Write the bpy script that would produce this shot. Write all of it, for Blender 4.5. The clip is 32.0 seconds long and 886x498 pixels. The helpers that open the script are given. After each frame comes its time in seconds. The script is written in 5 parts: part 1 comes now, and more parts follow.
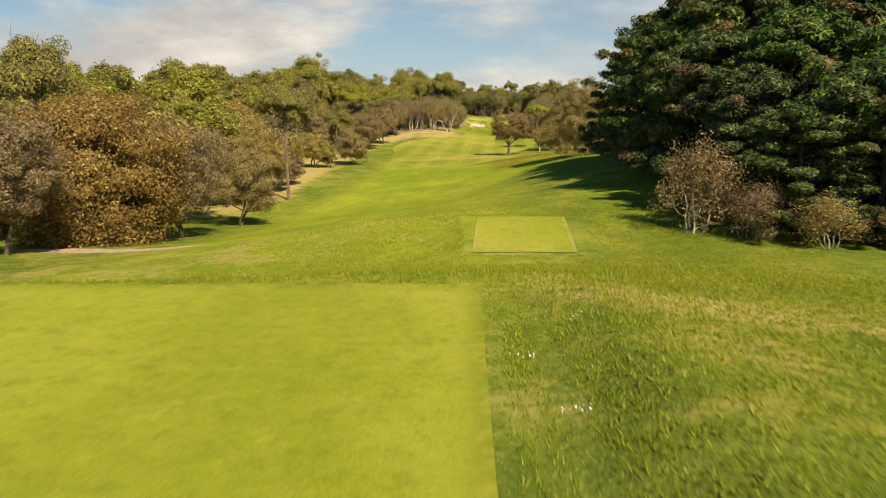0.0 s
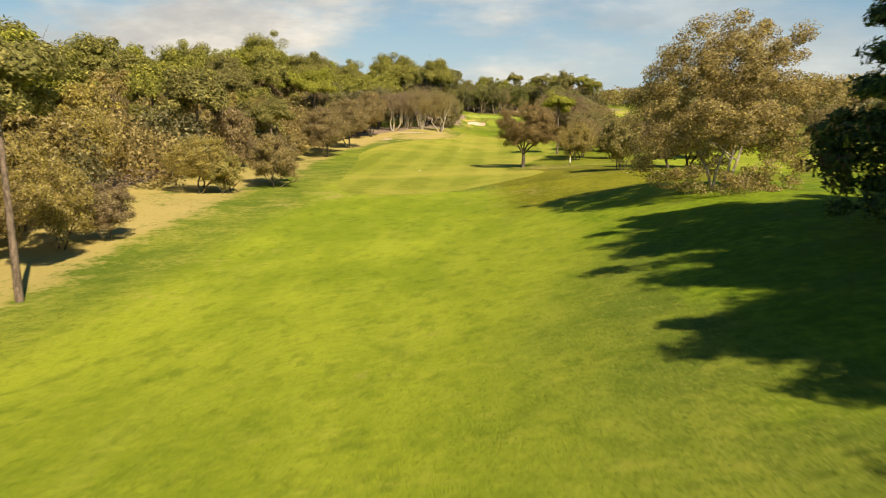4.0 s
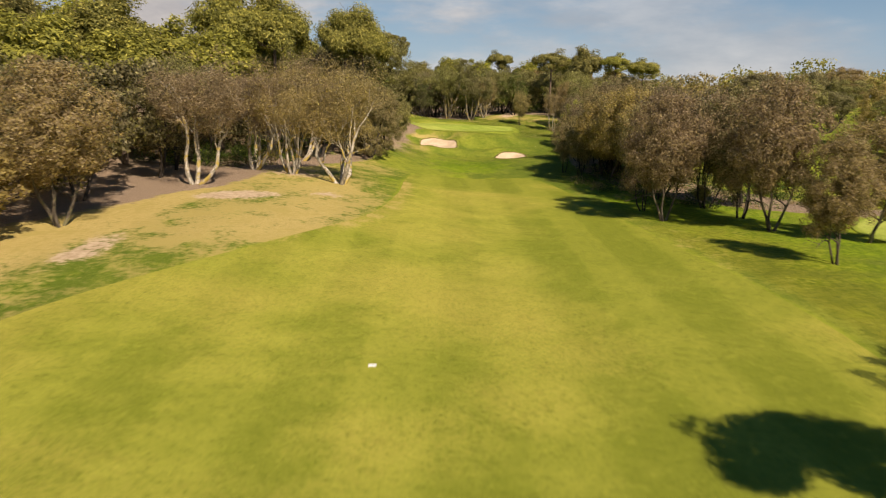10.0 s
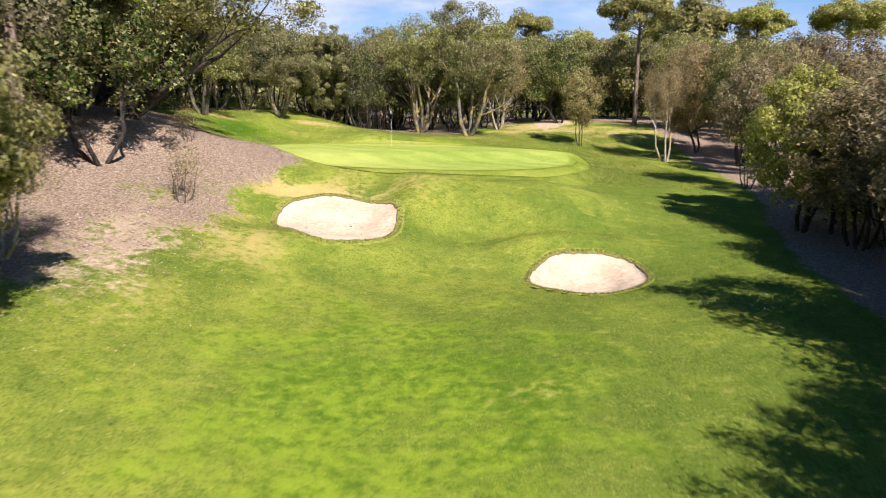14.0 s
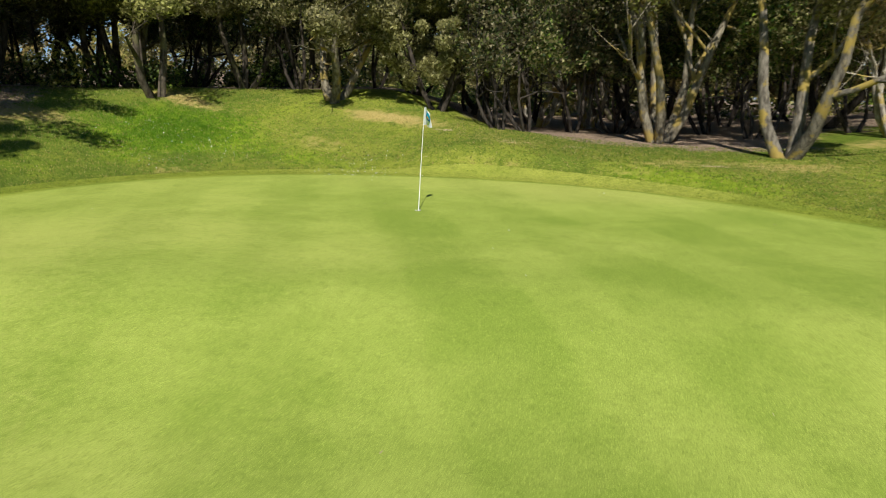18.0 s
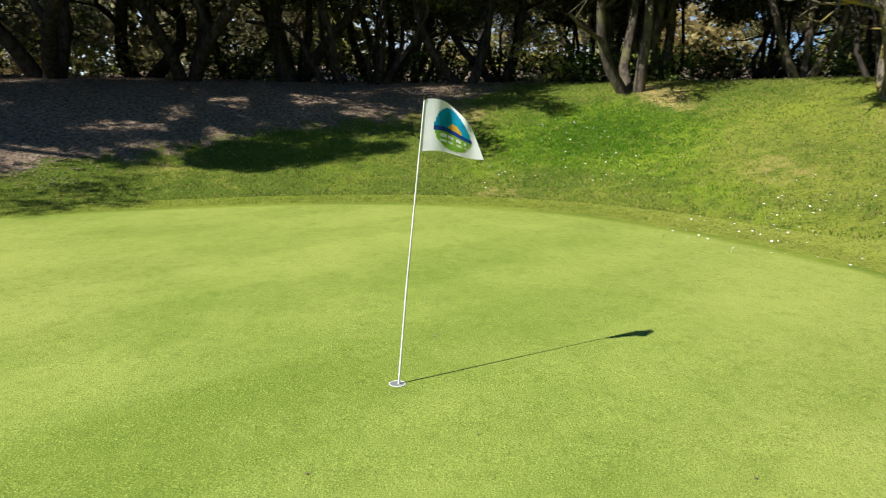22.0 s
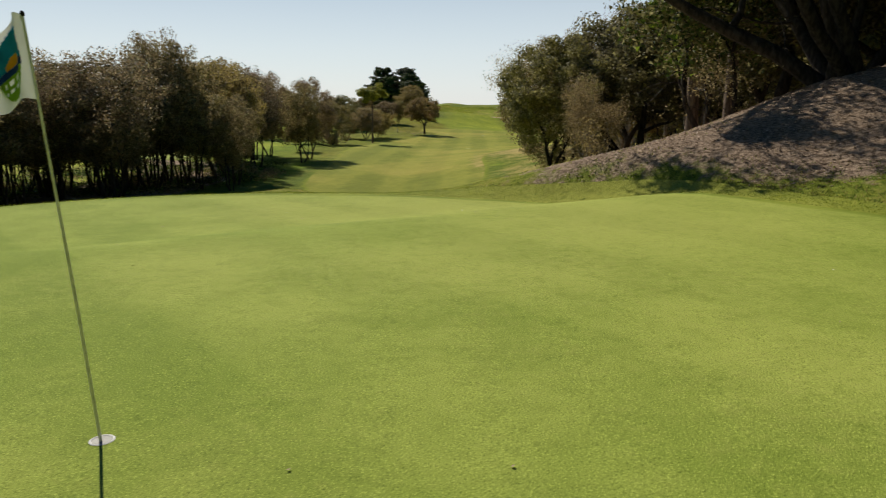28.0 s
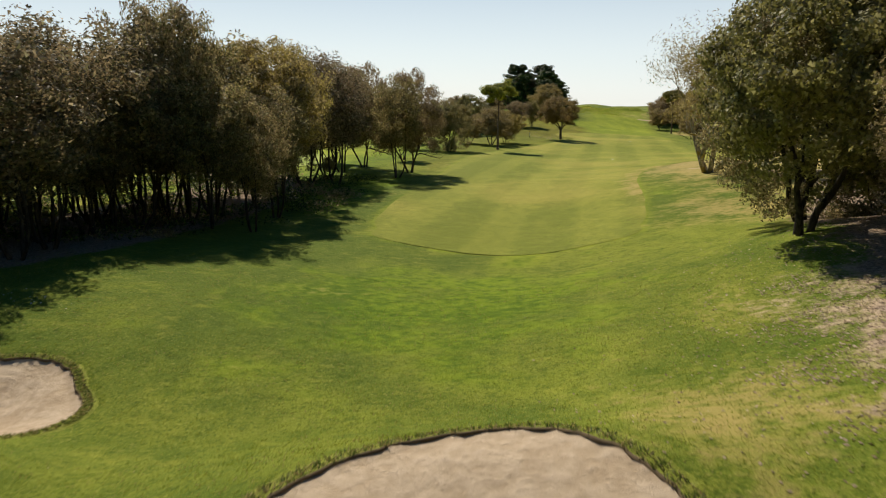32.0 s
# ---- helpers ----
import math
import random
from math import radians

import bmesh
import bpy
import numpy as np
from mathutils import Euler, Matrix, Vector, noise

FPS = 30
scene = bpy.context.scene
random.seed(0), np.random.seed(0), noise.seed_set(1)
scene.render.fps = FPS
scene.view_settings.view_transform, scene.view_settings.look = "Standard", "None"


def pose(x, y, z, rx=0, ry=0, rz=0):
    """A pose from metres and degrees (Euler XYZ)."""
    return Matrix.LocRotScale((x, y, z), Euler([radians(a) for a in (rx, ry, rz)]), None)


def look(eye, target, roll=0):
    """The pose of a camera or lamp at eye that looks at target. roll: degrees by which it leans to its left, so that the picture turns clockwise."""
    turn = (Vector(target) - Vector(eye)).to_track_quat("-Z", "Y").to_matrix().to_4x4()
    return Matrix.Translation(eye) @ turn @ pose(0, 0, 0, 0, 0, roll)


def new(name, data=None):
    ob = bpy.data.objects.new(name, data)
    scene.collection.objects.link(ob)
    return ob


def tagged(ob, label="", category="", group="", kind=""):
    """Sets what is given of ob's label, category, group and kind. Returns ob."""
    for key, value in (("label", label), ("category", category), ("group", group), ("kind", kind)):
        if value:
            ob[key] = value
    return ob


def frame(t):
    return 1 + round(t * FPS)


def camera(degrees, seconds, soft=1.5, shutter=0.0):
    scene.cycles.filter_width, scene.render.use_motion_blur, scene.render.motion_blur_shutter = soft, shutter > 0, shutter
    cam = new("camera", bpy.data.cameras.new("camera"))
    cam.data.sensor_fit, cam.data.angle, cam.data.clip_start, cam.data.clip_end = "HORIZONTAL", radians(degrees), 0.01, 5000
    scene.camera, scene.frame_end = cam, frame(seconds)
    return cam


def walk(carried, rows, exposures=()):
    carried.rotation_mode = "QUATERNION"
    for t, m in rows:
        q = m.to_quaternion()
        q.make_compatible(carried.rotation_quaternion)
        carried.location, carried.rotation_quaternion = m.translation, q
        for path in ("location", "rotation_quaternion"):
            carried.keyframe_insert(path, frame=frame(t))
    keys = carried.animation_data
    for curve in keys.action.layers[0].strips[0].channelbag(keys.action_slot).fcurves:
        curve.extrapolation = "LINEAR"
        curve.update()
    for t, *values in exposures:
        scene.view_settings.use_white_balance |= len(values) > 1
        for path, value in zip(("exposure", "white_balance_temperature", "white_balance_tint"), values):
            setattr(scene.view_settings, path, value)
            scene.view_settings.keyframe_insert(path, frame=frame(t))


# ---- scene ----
cam = camera(63.2, 32.0, soft=1.1, shutter=0.25)
# seconds, place of the camera in metres, and its turn in degrees
ROWS = [
    (0.0, 0.00, 0.00, 3.10, 78.93, 0.02, 0.27),
    (0.5, 0.22, 4.72, 3.06, 78.90, 0.04, 0.27),
    (1.0, 0.42, 9.59, 2.98, 78.94, 0.01, 0.28),
    (1.5, 0.57, 14.75, 2.94, 78.89, -0.05, 0.26),
    (2.0, 0.67, 20.17, 2.88, 78.84, -0.09, 0.20),
    (2.5, 0.89, 26.10, 2.67, 78.82, -0.11, 0.18),
    (3.0, 1.22, 32.54, 2.47, 78.82, -0.10, 0.18),
    (3.5, 1.58, 39.57, 2.27, 78.80, -0.11, 0.16),
    (5.5, 2.39, 70.72, 0.92, 78.94, -0.22, -0.04),
    (6.0, 2.72, 79.80, 0.89, 78.88, -0.20, -0.14),
    (6.5, 2.97, 89.00, 1.09, 78.85, -0.18, -0.34),
    (7.0, 3.17, 98.65, 1.28, 78.81, -0.16, -0.62),
    (7.5, 3.43, 109.11, 1.45, 78.77, -0.16, -0.98),
    (8.0, 3.61, 119.66, 1.70, 78.75, -0.19, -1.50),
    (8.5, 4.13, 130.25, 2.21, 78.69, -0.33, -2.03),
    (9.0, 4.73, 141.11, 2.63, 78.63, -0.40, -2.58),
    (9.5, 5.36, 152.03, 2.76, 78.63, -0.35, -3.00),
    (10.0, 6.16, 163.96, 2.74, 78.57, -0.33, -3.22),
    (10.5, 7.14, 175.87, 2.67, 78.47, -0.35, -3.20),
    (11.0, 8.36, 188.38, 2.23, 78.61, -0.25, -3.10),
    (11.5, 9.58, 201.21, 1.93, 78.78, -0.12, -3.03),
    (12.0, 10.80, 212.38, 1.87, 79.02, -0.03, -2.94),
    (12.5, 11.95, 222.24, 2.02, 79.21, -0.05, -2.88),
    (13.0, 13.14, 229.92, 1.75, 79.37, 0.07, -2.77),
    (13.5, 14.69, 237.31, 1.49, 79.44, 0.19, -2.50),
    (14.0, 16.06, 243.99, 1.25, 79.50, 0.29, -1.39),
    (14.5, 17.19, 249.95, 1.14, 79.48, 0.35, 0.34),
    (16.5, 20.59, 273.67, 1.52, 78.74, 0.36, 12.30),
    (17.0, 20.74, 278.50, 1.30, 78.74, 0.31, 15.65),
    (17.5, 20.71, 282.73, 1.09, 78.88, 0.31, 20.76),
    (18.0, 20.61, 286.39, 1.00, 78.85, 0.27, 26.73),
    (18.5, 20.36, 289.43, 0.98, 78.85, 0.23, 32.51),
    (19.0, 20.01, 291.83, 1.01, 78.90, 0.21, 39.06),
    (19.5, 19.67, 293.76, 1.06, 78.94, 0.17, 46.83),
    (20.0, 19.38, 295.25, 1.03, 79.00, 0.11, 53.94),
    (20.5, 19.17, 296.48, 0.98, 79.06, 0.10, 61.40),
    (21.0, 18.99, 297.53, 0.96, 79.07, 0.10, 68.76),
    (21.5, 18.80, 298.44, 0.94, 79.06, 0.04, 76.08),
    (22.0, 18.60, 299.20, 0.93, 79.03, -0.02, 83.09),
    (22.5, 18.35, 299.91, 0.91, 78.96, 0.03, 90.28),
    (23.0, 18.06, 300.58, 0.90, 78.92, 0.03, 97.43),
    (23.5, 17.68, 301.27, 0.88, 78.85, 0.08, 104.90),
    (24.0, 17.20, 301.89, 0.86, 78.81, 0.06, 113.06),
    (24.5, 16.68, 302.43, 0.83, 78.78, 0.11, 120.93),
    (25.0, 16.09, 302.89, 0.78, 78.81, 0.19, 129.25),
    (25.5, 15.48, 303.26, 0.75, 78.80, 0.25, 137.73),
    (26.0, 14.80, 303.48, 0.69, 78.82, 0.24, 146.52),
    (26.5, 14.09, 303.56, 0.64, 78.81, 0.22, 155.32),
    (28.5, 11.01, 302.52, 0.60, 78.69, 0.05, 184.95),
    (29.0, 10.42, 301.63, 0.57, 78.64, 0.06, 189.19),
    (29.5, 10.08, 299.79, 0.54, 78.59, 0.00, 189.71),
    (30.0, 10.09, 296.99, 0.58, 78.57, -0.04, 189.67),
    (30.5, 10.31, 293.35, 0.58, 78.62, -0.12, 189.65),
    (31.0, 10.58, 289.78, 0.58, 78.63, -0.17, 189.71),
    (31.5, 10.93, 286.32, 0.42, 78.72, -0.19, 189.66),
    (32.0, 11.37, 282.65, 0.46, 78.76, -0.26, 189.44),
]
EXPOSURES = [(0.0, 0.35, 8300, 11), (3.0, 0.45, 8000, 9), (6.0, 0.33, 8900, 12), (9.0, 0.13, 8800, 17), (11.0, 0.19, 6600, 17), (12.0, 0.4, 6000, 20), (13.0, 0.56, 6100, 21), (14.3, 0.74, 6250, 21), (17.0, 0.17, 6400, 7), (18.5, 0.1, 6350, 9), (20.0, 0.23, 6100, 10), (23.0, 0.25, 6100, 10), (26.0, 0.12, 6500, 8), (28.5, -0.51, 6900, 11), (30.0, -0.46, 7150, 12), (32.0, -0.26, 7000, 10)]
walk(cam, [(t, pose(x, y, z, rx, ry, rz)) for t, x, y, z, rx, ry, rz in ROWS], EXPOSURES)

# ---- sky and sun ----
SUN_ELEVATION, SUN_AZIMUTH = 42.0, 153.0  # degrees; azimuth clockwise from +y
sky_world = bpy.data.worlds.new("sky")
scene.world = sky_world
sky_world.use_nodes = True


def node(tree, kind, **inputs):
    """A node with its inputs set by name (spaces as underscores): a value, or a socket to link."""
    n = tree.nodes.new(kind)
    for key, value in inputs.items():
        sock = n.inputs[int(key[1:])] if key[0] == "i" and key[1:].isdigit() else n.inputs[key.replace("_", " ")]
        if isinstance(value, bpy.types.NodeSocket):
            tree.links.new(value, sock)
        else:
            sock.default_value = value
    return n


def mixed(tree, a, b, factor, blend="MIX"):
    m = tree.nodes.new("ShaderNodeMix")
    m.data_type, m.blend_type = "RGBA", blend
    for sock, value in ((m.inputs[0], factor), (m.inputs[6], a), (m.inputs[7], b)):
        if isinstance(value, bpy.types.NodeSocket):
            tree.links.new(value, sock)
        else:
            sock.default_value = (*value, 1) if isinstance(value, tuple) and len(value) == 3 else value
    return m.outputs[2]


def ramp(tree, value, low, high, to_low=0.0, to_high=1.0):
    m = node(tree, "ShaderNodeMapRange", Value=value, From_Min=low, From_Max=high, To_Min=to_low, To_Max=to_high)
    m.interpolation_type = "SMOOTHSTEP"
    return m.outputs[0]


def maths(tree, op, a, b=0.0):
    m = node(tree, "ShaderNodeMath", i0=a, i1=b)
    m.operation = op
    return m.outputs[0]


def noisy(tree, vector, scale, detail=4.0, rough=0.55, stretch=None):
    if stretch:
        vector = node(tree, "ShaderNodeMapping", Vector=vector, Scale=stretch).outputs[0]
    return node(tree, "ShaderNodeTexNoise", Vector=vector, Scale=scale, Detail=detail, Roughness=rough).outputs[0]


wt = sky_world.node_tree
wt.nodes.clear()
heaven = wt.nodes.new("ShaderNodeTexSky")
heaven.sky_type, heaven.sun_disc = "NISHITA", False
heaven.sun_elevation, heaven.sun_rotation = radians(SUN_ELEVATION), radians(SUN_AZIMUTH)
heaven.air_density, heaven.dust_density, heaven.ozone_density = 1.0, 0.2, 2.0
way = wt.nodes.new("ShaderNodeTexCoord").outputs["Generated"]
cloud = noisy(wt, way, 2.6, 7, 0.58, (1.0, 1.0, 3.4))
veil = noisy(wt, way, 1.3, 3, 0.5, (1.0, 1.0, 2.0))
up_part = node(wt, "ShaderNodeSeparateXYZ", Vector=way).outputs
low = ramp(wt, up_part[2], 0.06, 0.50, 1.0, 0.10)
north = ramp(wt, up_part[1], -0.5, 0.6, 0.0, 1.0)
amount = maths(wt, "MULTIPLY", ramp(wt, maths(wt, "ADD", cloud, maths(wt, "MULTIPLY", veil, 0.35)), 0.57, 0.78), maths(wt, "MULTIPLY", maths(wt, "MULTIPLY", low, ramp(wt, up_part[0], 0.35, -0.15, 0.45, 1.0)), north))
shade = ramp(wt, noisy(wt, way, 5.0, 5, 0.6, (1.0, 1.0, 3.0)), 0.35, 0.7, 0.0, 1.0)
white = mixed(wt, (6.0, 6.5, 7.4), (10.5, 10.8, 11.2), shade)
deep = node(wt, "ShaderNodeHueSaturation", Saturation=1.5, Color=heaven.outputs[0]).outputs[0]
haze = maths(wt, "ADD", maths(wt, "MULTIPLY", north, ramp(wt, up_part[2], 0.30, 0.0, 0.0, 0.66)), maths(wt, "MULTIPLY", maths(wt, "SUBTRACT", 1.0, north), ramp(wt, up_part[2], 0.42, 0.0, 0.0, 0.66)))
hazy = mixed(wt, deep, mixed(wt, (19.6, 21.8, 24.0), (4.0, 6.6, 11.0), north), haze)
heavens = mixed(wt, hazy, white, amount)
node(wt, "ShaderNodeOutputWorld", Surface=node(wt, "ShaderNodeBackground", Color=heavens, Strength=0.063).outputs[0])

sun = new("sun", bpy.data.lights.new("sun", "SUN"))
sun.data.energy, sun.data.angle, sun.data.color = 5.9, radians(0.6), (1.0, 0.94, 0.82)
e, a = radians(SUN_ELEVATION), radians(SUN_AZIMUTH)
sun.matrix_world = look((60, 0, 90), Vector((60, 0, 90)) - Vector((math.sin(a) * math.cos(e), math.cos(a) * math.cos(e), math.sin(e))))

# ---- the lie of the land ----
def smooth(a, b, v):
    k = np.clip((v - a) / (b - a), 0, 1)
    return k * k * (3 - 2 * k)


def profile(v, stations, heights):
    """A smooth line through the heights at the stations (Hermite, with flattened slopes)."""
    st, he = np.array(stations, float), np.array(heights, float)
    slope = np.gradient(he, st)
    v = np.clip(v, st[0], st[-1])
    i = np.clip(np.searchsorted(st, v) - 1, 0, len(st) - 2)
    w = st[i + 1] - st[i]
    k = (v - st[i]) / w
    return ((2 * k**3 - 3 * k**2 + 1) * he[i] + (k**3 - 2 * k**2 + k) * w * slope[i]
            + (3 * k**2 - 2 * k**3) * he[i + 1] + (k**3 - k**2) * w * slope[i + 1])


STATIONS = (-80, -20, 14, 22, 32, 46, 60, 80, 110, 140, 170, 200, 230, 250, 264, 276, 284, 300, 315, 360)
AXIS = (0, 0, 0, 0.5, 1, 1.5, 2, 3, 5, 7, 9, 11, 13, 14, 14, 15, 16, 16, 16, 18)
MIDDLE = (2, 1, 0, -1.6, -1.6, -2.7, -3.9, -5.1, -5.5, -6.0, -6.6, -6.3, -5.9, -6.4, -5.7, -4.8, -2.3, -1.1, -0.4, 0.0)
LEFT = (0, -0.5, -1.5, -2.6, -3.6, -5.2, -6.4, -6.7, -6.2, -6.2, -5.9, -5.0, -3.6, -3.4, -2.4, -0.8, 0.2, 0.6, 0.4, 1)
RIGHT = (-0.5, -0.5, -0.8, -1.6, -1.4, -0.6, -1.0, -1.9, -3.6, -5.4, -6.0, -5.7, -5.7, -5.4, -4.7, -4.2, -3.2, -2.2, -0.1, 1)


def axis_x(y):
    return profile(y, STATIONS, AXIS)


def bump(x, y, cx, cy, rx, ry, height):
    return height * np.exp(-((x - cx) / rx) ** 2 - ((y - cy) / ry) ** 2)


def blob(x, y, cx, cy, rx, ry, turn=0.0, wave=0.0):
    """How far inside an oval a place lies: 1 in the middle, 0 on the rim, negative outside."""
    c, s = math.cos(turn), math.sin(turn)
    u, v = ((x - cx) * c + (y - cy) * s) / rx, (-(x - cx) * s + (y - cy) * c) / ry
    a = np.arctan2(v, u)
    return 1 - np.sqrt(u * u + v * v) / (1 + wave * np.sin(3 * a + 1) + 0.5 * wave * np.sin(5 * a))


BUNKERS = ((11.95, 277.15, 2.8, 3.5, 0.30, 0.05), (22.5, 271.6, 2.3, 2.35, 0.5, 0.06))


def land(x, y):
    """The height of the ground at a place, without the bunkers' hollows."""
    x, y = np.asarray(x, float), np.asarray(y, float)
    s = x - axis_x(y)
    mid, left, right = profile(y, STATIONS, MIDDLE), profile(y, STATIONS, LEFT), profile(y, STATIONS, RIGHT)
    z = mid + (left - mid) * smooth(3, -19, s) + (right - mid) * smooth(-3, 15, s)
    far = np.clip(np.abs(s + 2) - 30, 0, 400)
    z = z + 0.012 * far * (0.6 + 0.4 * np.sin(x * 0.021 + y * 0.013)) + smooth(0, 60, far) * 0.8 * np.sin(x * 0.05) * np.cos(y * 0.043)
    z = z + 4.0 * smooth(-26, -62, s) * smooth(90, 150, y) + 3.2 * smooth(62, 110, s) * smooth(90, 170, y)
    # the teeing grounds
    z = z + (0.0 - z) * smooth(1.15, 1, np.maximum(np.abs(x + 7) / 8.2, np.abs(y + 3) / 15.5))
    k = smooth(1.35, 1, np.maximum(np.abs(x - 2.9) / 2.2, np.abs(y - 26.4) / 4.2))
    z = z + (-1.45 - z) * k
    # the wooded mound beside the green, and the rise behind it
    z = z + bump(x, y, -7, 288, 9, 12, 2.4) + bump(x, y, 3, 311, 8, 5, 0.7) + bump(x, y, 12.6, 274.0, 3.6, 1.9, 0.72) + bump(x, y, 22.5, 271.5, 4, 4, -0.35) + bump(x, y, 21.6, 275.0, 3.0, 1.5, 0.95) + bump(x, y, 15.2, 276.8, 1.9, 2.4, 0.55) + bump(x, y, 12.0, 277.0, 2.4, 2.4, 0.22) + bump(x, y, 8.8, 277.4, 1.8, 2.5, -0.62) + bump(x, y, 9.6, 280.8, 2.0, 1.4, -0.38) + bump(x, y, 2.6, 260.0, 4.0, 5.5, 0.85)
    # the shoulder in front of the green
    z = z + 1.15 * smooth(276.2, 280.0, y) * smooth(285, 281, y) * smooth(13.0, 16.0, x) * smooth(28, 22, x)
    # the green: an upper tier at the back, a lower one in front
    g = blob(x, y, *GREEN)
    # the long bank that climbs from the green's back to the wood
    side = np.arctan2(y - GREEN[1], GREEN[0] - x)
    sector = smooth(1.30, 1.02, side) * smooth(-0.95, -0.45, side) * smooth(-3.4, -1.9, g) * smooth(0.0, -0.06, g)
    climb = -0.95 + 0.96 * np.clip((-0.05 - g) / 0.9, 0, 1) + 1.79 * smooth(-0.05, -0.95, g) + 0.32 * smooth(-0.9, -1.6, g)
    z = z + (climb - z) * sector
    tier = -1.155 - 0.52 * smooth(292.6, 288.0, y - 0.45 * (np.clip(x, 2, 19) - 12)) - 0.02 * (x - 14)
    z = z + (tier - z) * smooth(-0.2, -0.02, g)
    return z


GREEN = (15.0, 295.1, 12.0, 9.9, radians(135), 0.02)


# ---- materials ----
def material(name):
    m = bpy.data.materials.new(name)
    m.use_nodes = True
    m.node_tree.nodes.clear()
    return m, m.node_tree


def finish(m, t, colour, rough=0.9, bump_by=None, bump_size=0.02, spec=0.25, metal=0.0, strength=0.6, glow=0.0):
    """Closes a material with a principled shader; glow lets light through thin leaves."""
    p = node(t, "ShaderNodeBsdfPrincipled", Base_Color=colour, Roughness=rough, Metallic=metal, Specular_IOR_Level=spec)
    if bump_by is not None:
        b = node(t, "ShaderNodeBump", Height=bump_by, Distance=bump_size, Strength=strength)
        t.links.new(b.outputs[0], p.inputs["Normal"])
    out = p.outputs[0]
    if glow:
        thin = node(t, "ShaderNodeBsdfTranslucent", Color=colour)
        out = node(t, "ShaderNodeMixShader", i0=glow, i1=out, i2=thin.outputs[0]).outputs[0]
    node(t, "ShaderNodeOutputMaterial", Surface=out)
    return m


def place(t):
    return t.nodes.new("ShaderNodeNewGeometry").outputs["Position"]


def attribute(t, name):
    n = t.nodes.new("ShaderNodeAttribute")
    n.attribute_name = name
    return n.outputs["Fac"]


def turf(name, dark, light, straw, stripe=0.0, dry=0.35, blade=1.0, fineness=1.0, rim=None, spot=0.45, sheen=0.06, often=0.95, relief=1.0, patchy=1.0):
    """Mown grass: patches, dry spots, blades, and mowing stripes along the attribute 'across'."""
    m, t = material(name)
    p = place(t)
    big, mid, fine, grain = noisy(t, p, 0.07, 4), noisy(t, p, 0.55, 5), noisy(t, p, 4.0 * fineness, 5, 0.65), noisy(t, p, 38.0 * fineness, 3, 0.7)
    c = mixed(t, dark, light, ramp(t, maths(t, "ADD", big, maths(t, "MULTIPLY", mid, 0.6)), 0.62, 0.98))
    if stripe:
        wave = maths(t, "SINE", maths(t, "ADD", maths(t, "MULTIPLY", attribute(t, "across"), often), maths(t, "MULTIPLY", mid, 1.1)))
        c = mixed(t, c, light, maths(t, "MULTIPLY", ramp(t, wave, 0.0, 0.5), stripe))
        c = mixed(t, c, tuple(0.88 * v for v in dark), maths(t, "MULTIPLY", ramp(t, wave, 0.0, -0.5), stripe * 0.8))
    patch = noisy(t, p, 2.1, 6, 0.72)
    c = mixed(t, c, tuple(0.72 * v for v in dark), maths(t, "MULTIPLY", ramp(t, patch, 0.50, 0.34), 0.5 * patchy))
    c = mixed(t, c, tuple(1.12 * v for v in light), maths(t, "MULTIPLY", ramp(t, patch, 0.54, 0.68), 0.4 * patchy))
    spots = maths(t, "MULTIPLY", ramp(t, maths(t, "ADD", big, maths(t, "MULTIPLY", fine, 0.45)), 0.66, 0.92), dry)
    c = mixed(t, c, straw, spots)
    c = mixed(t, c, tuple(0.45 * v for v in dark), maths(t, "MULTIPLY", ramp(t, fine, 0.50, 0.30), spot * blade))
    c = mixed(t, c, tuple(min(1, 1.5 * v) for v in light), maths(t, "MULTIPLY", ramp(t, grain, 0.52, 0.70), 0.5 * blade))
    c = mixed(t, c, tuple(0.5 * v for v in dark), maths(t, "MULTIPLY", ramp(t, grain, 0.48, 0.31), 0.6 * blade))
    if rim:
        edge = maths(t, "ADD", attribute(t, "rim"), maths(t, "MULTIPLY", maths(t, "SUBTRACT", maths(t, "ADD", mid, fine), 1.0), 1.1))
        c = mixed(t, c, mixed(t, rim[0], rim[1], ramp(t, maths(t, "ADD", fine, mid), 0.8, 1.2)), ramp(t, edge, 0.3, 0.75))
    return finish(m, t, c, 0.85, maths(t, "ADD", maths(t, "MULTIPLY", fine, 1.5), grain), 0.03 * blade * relief, sheen)


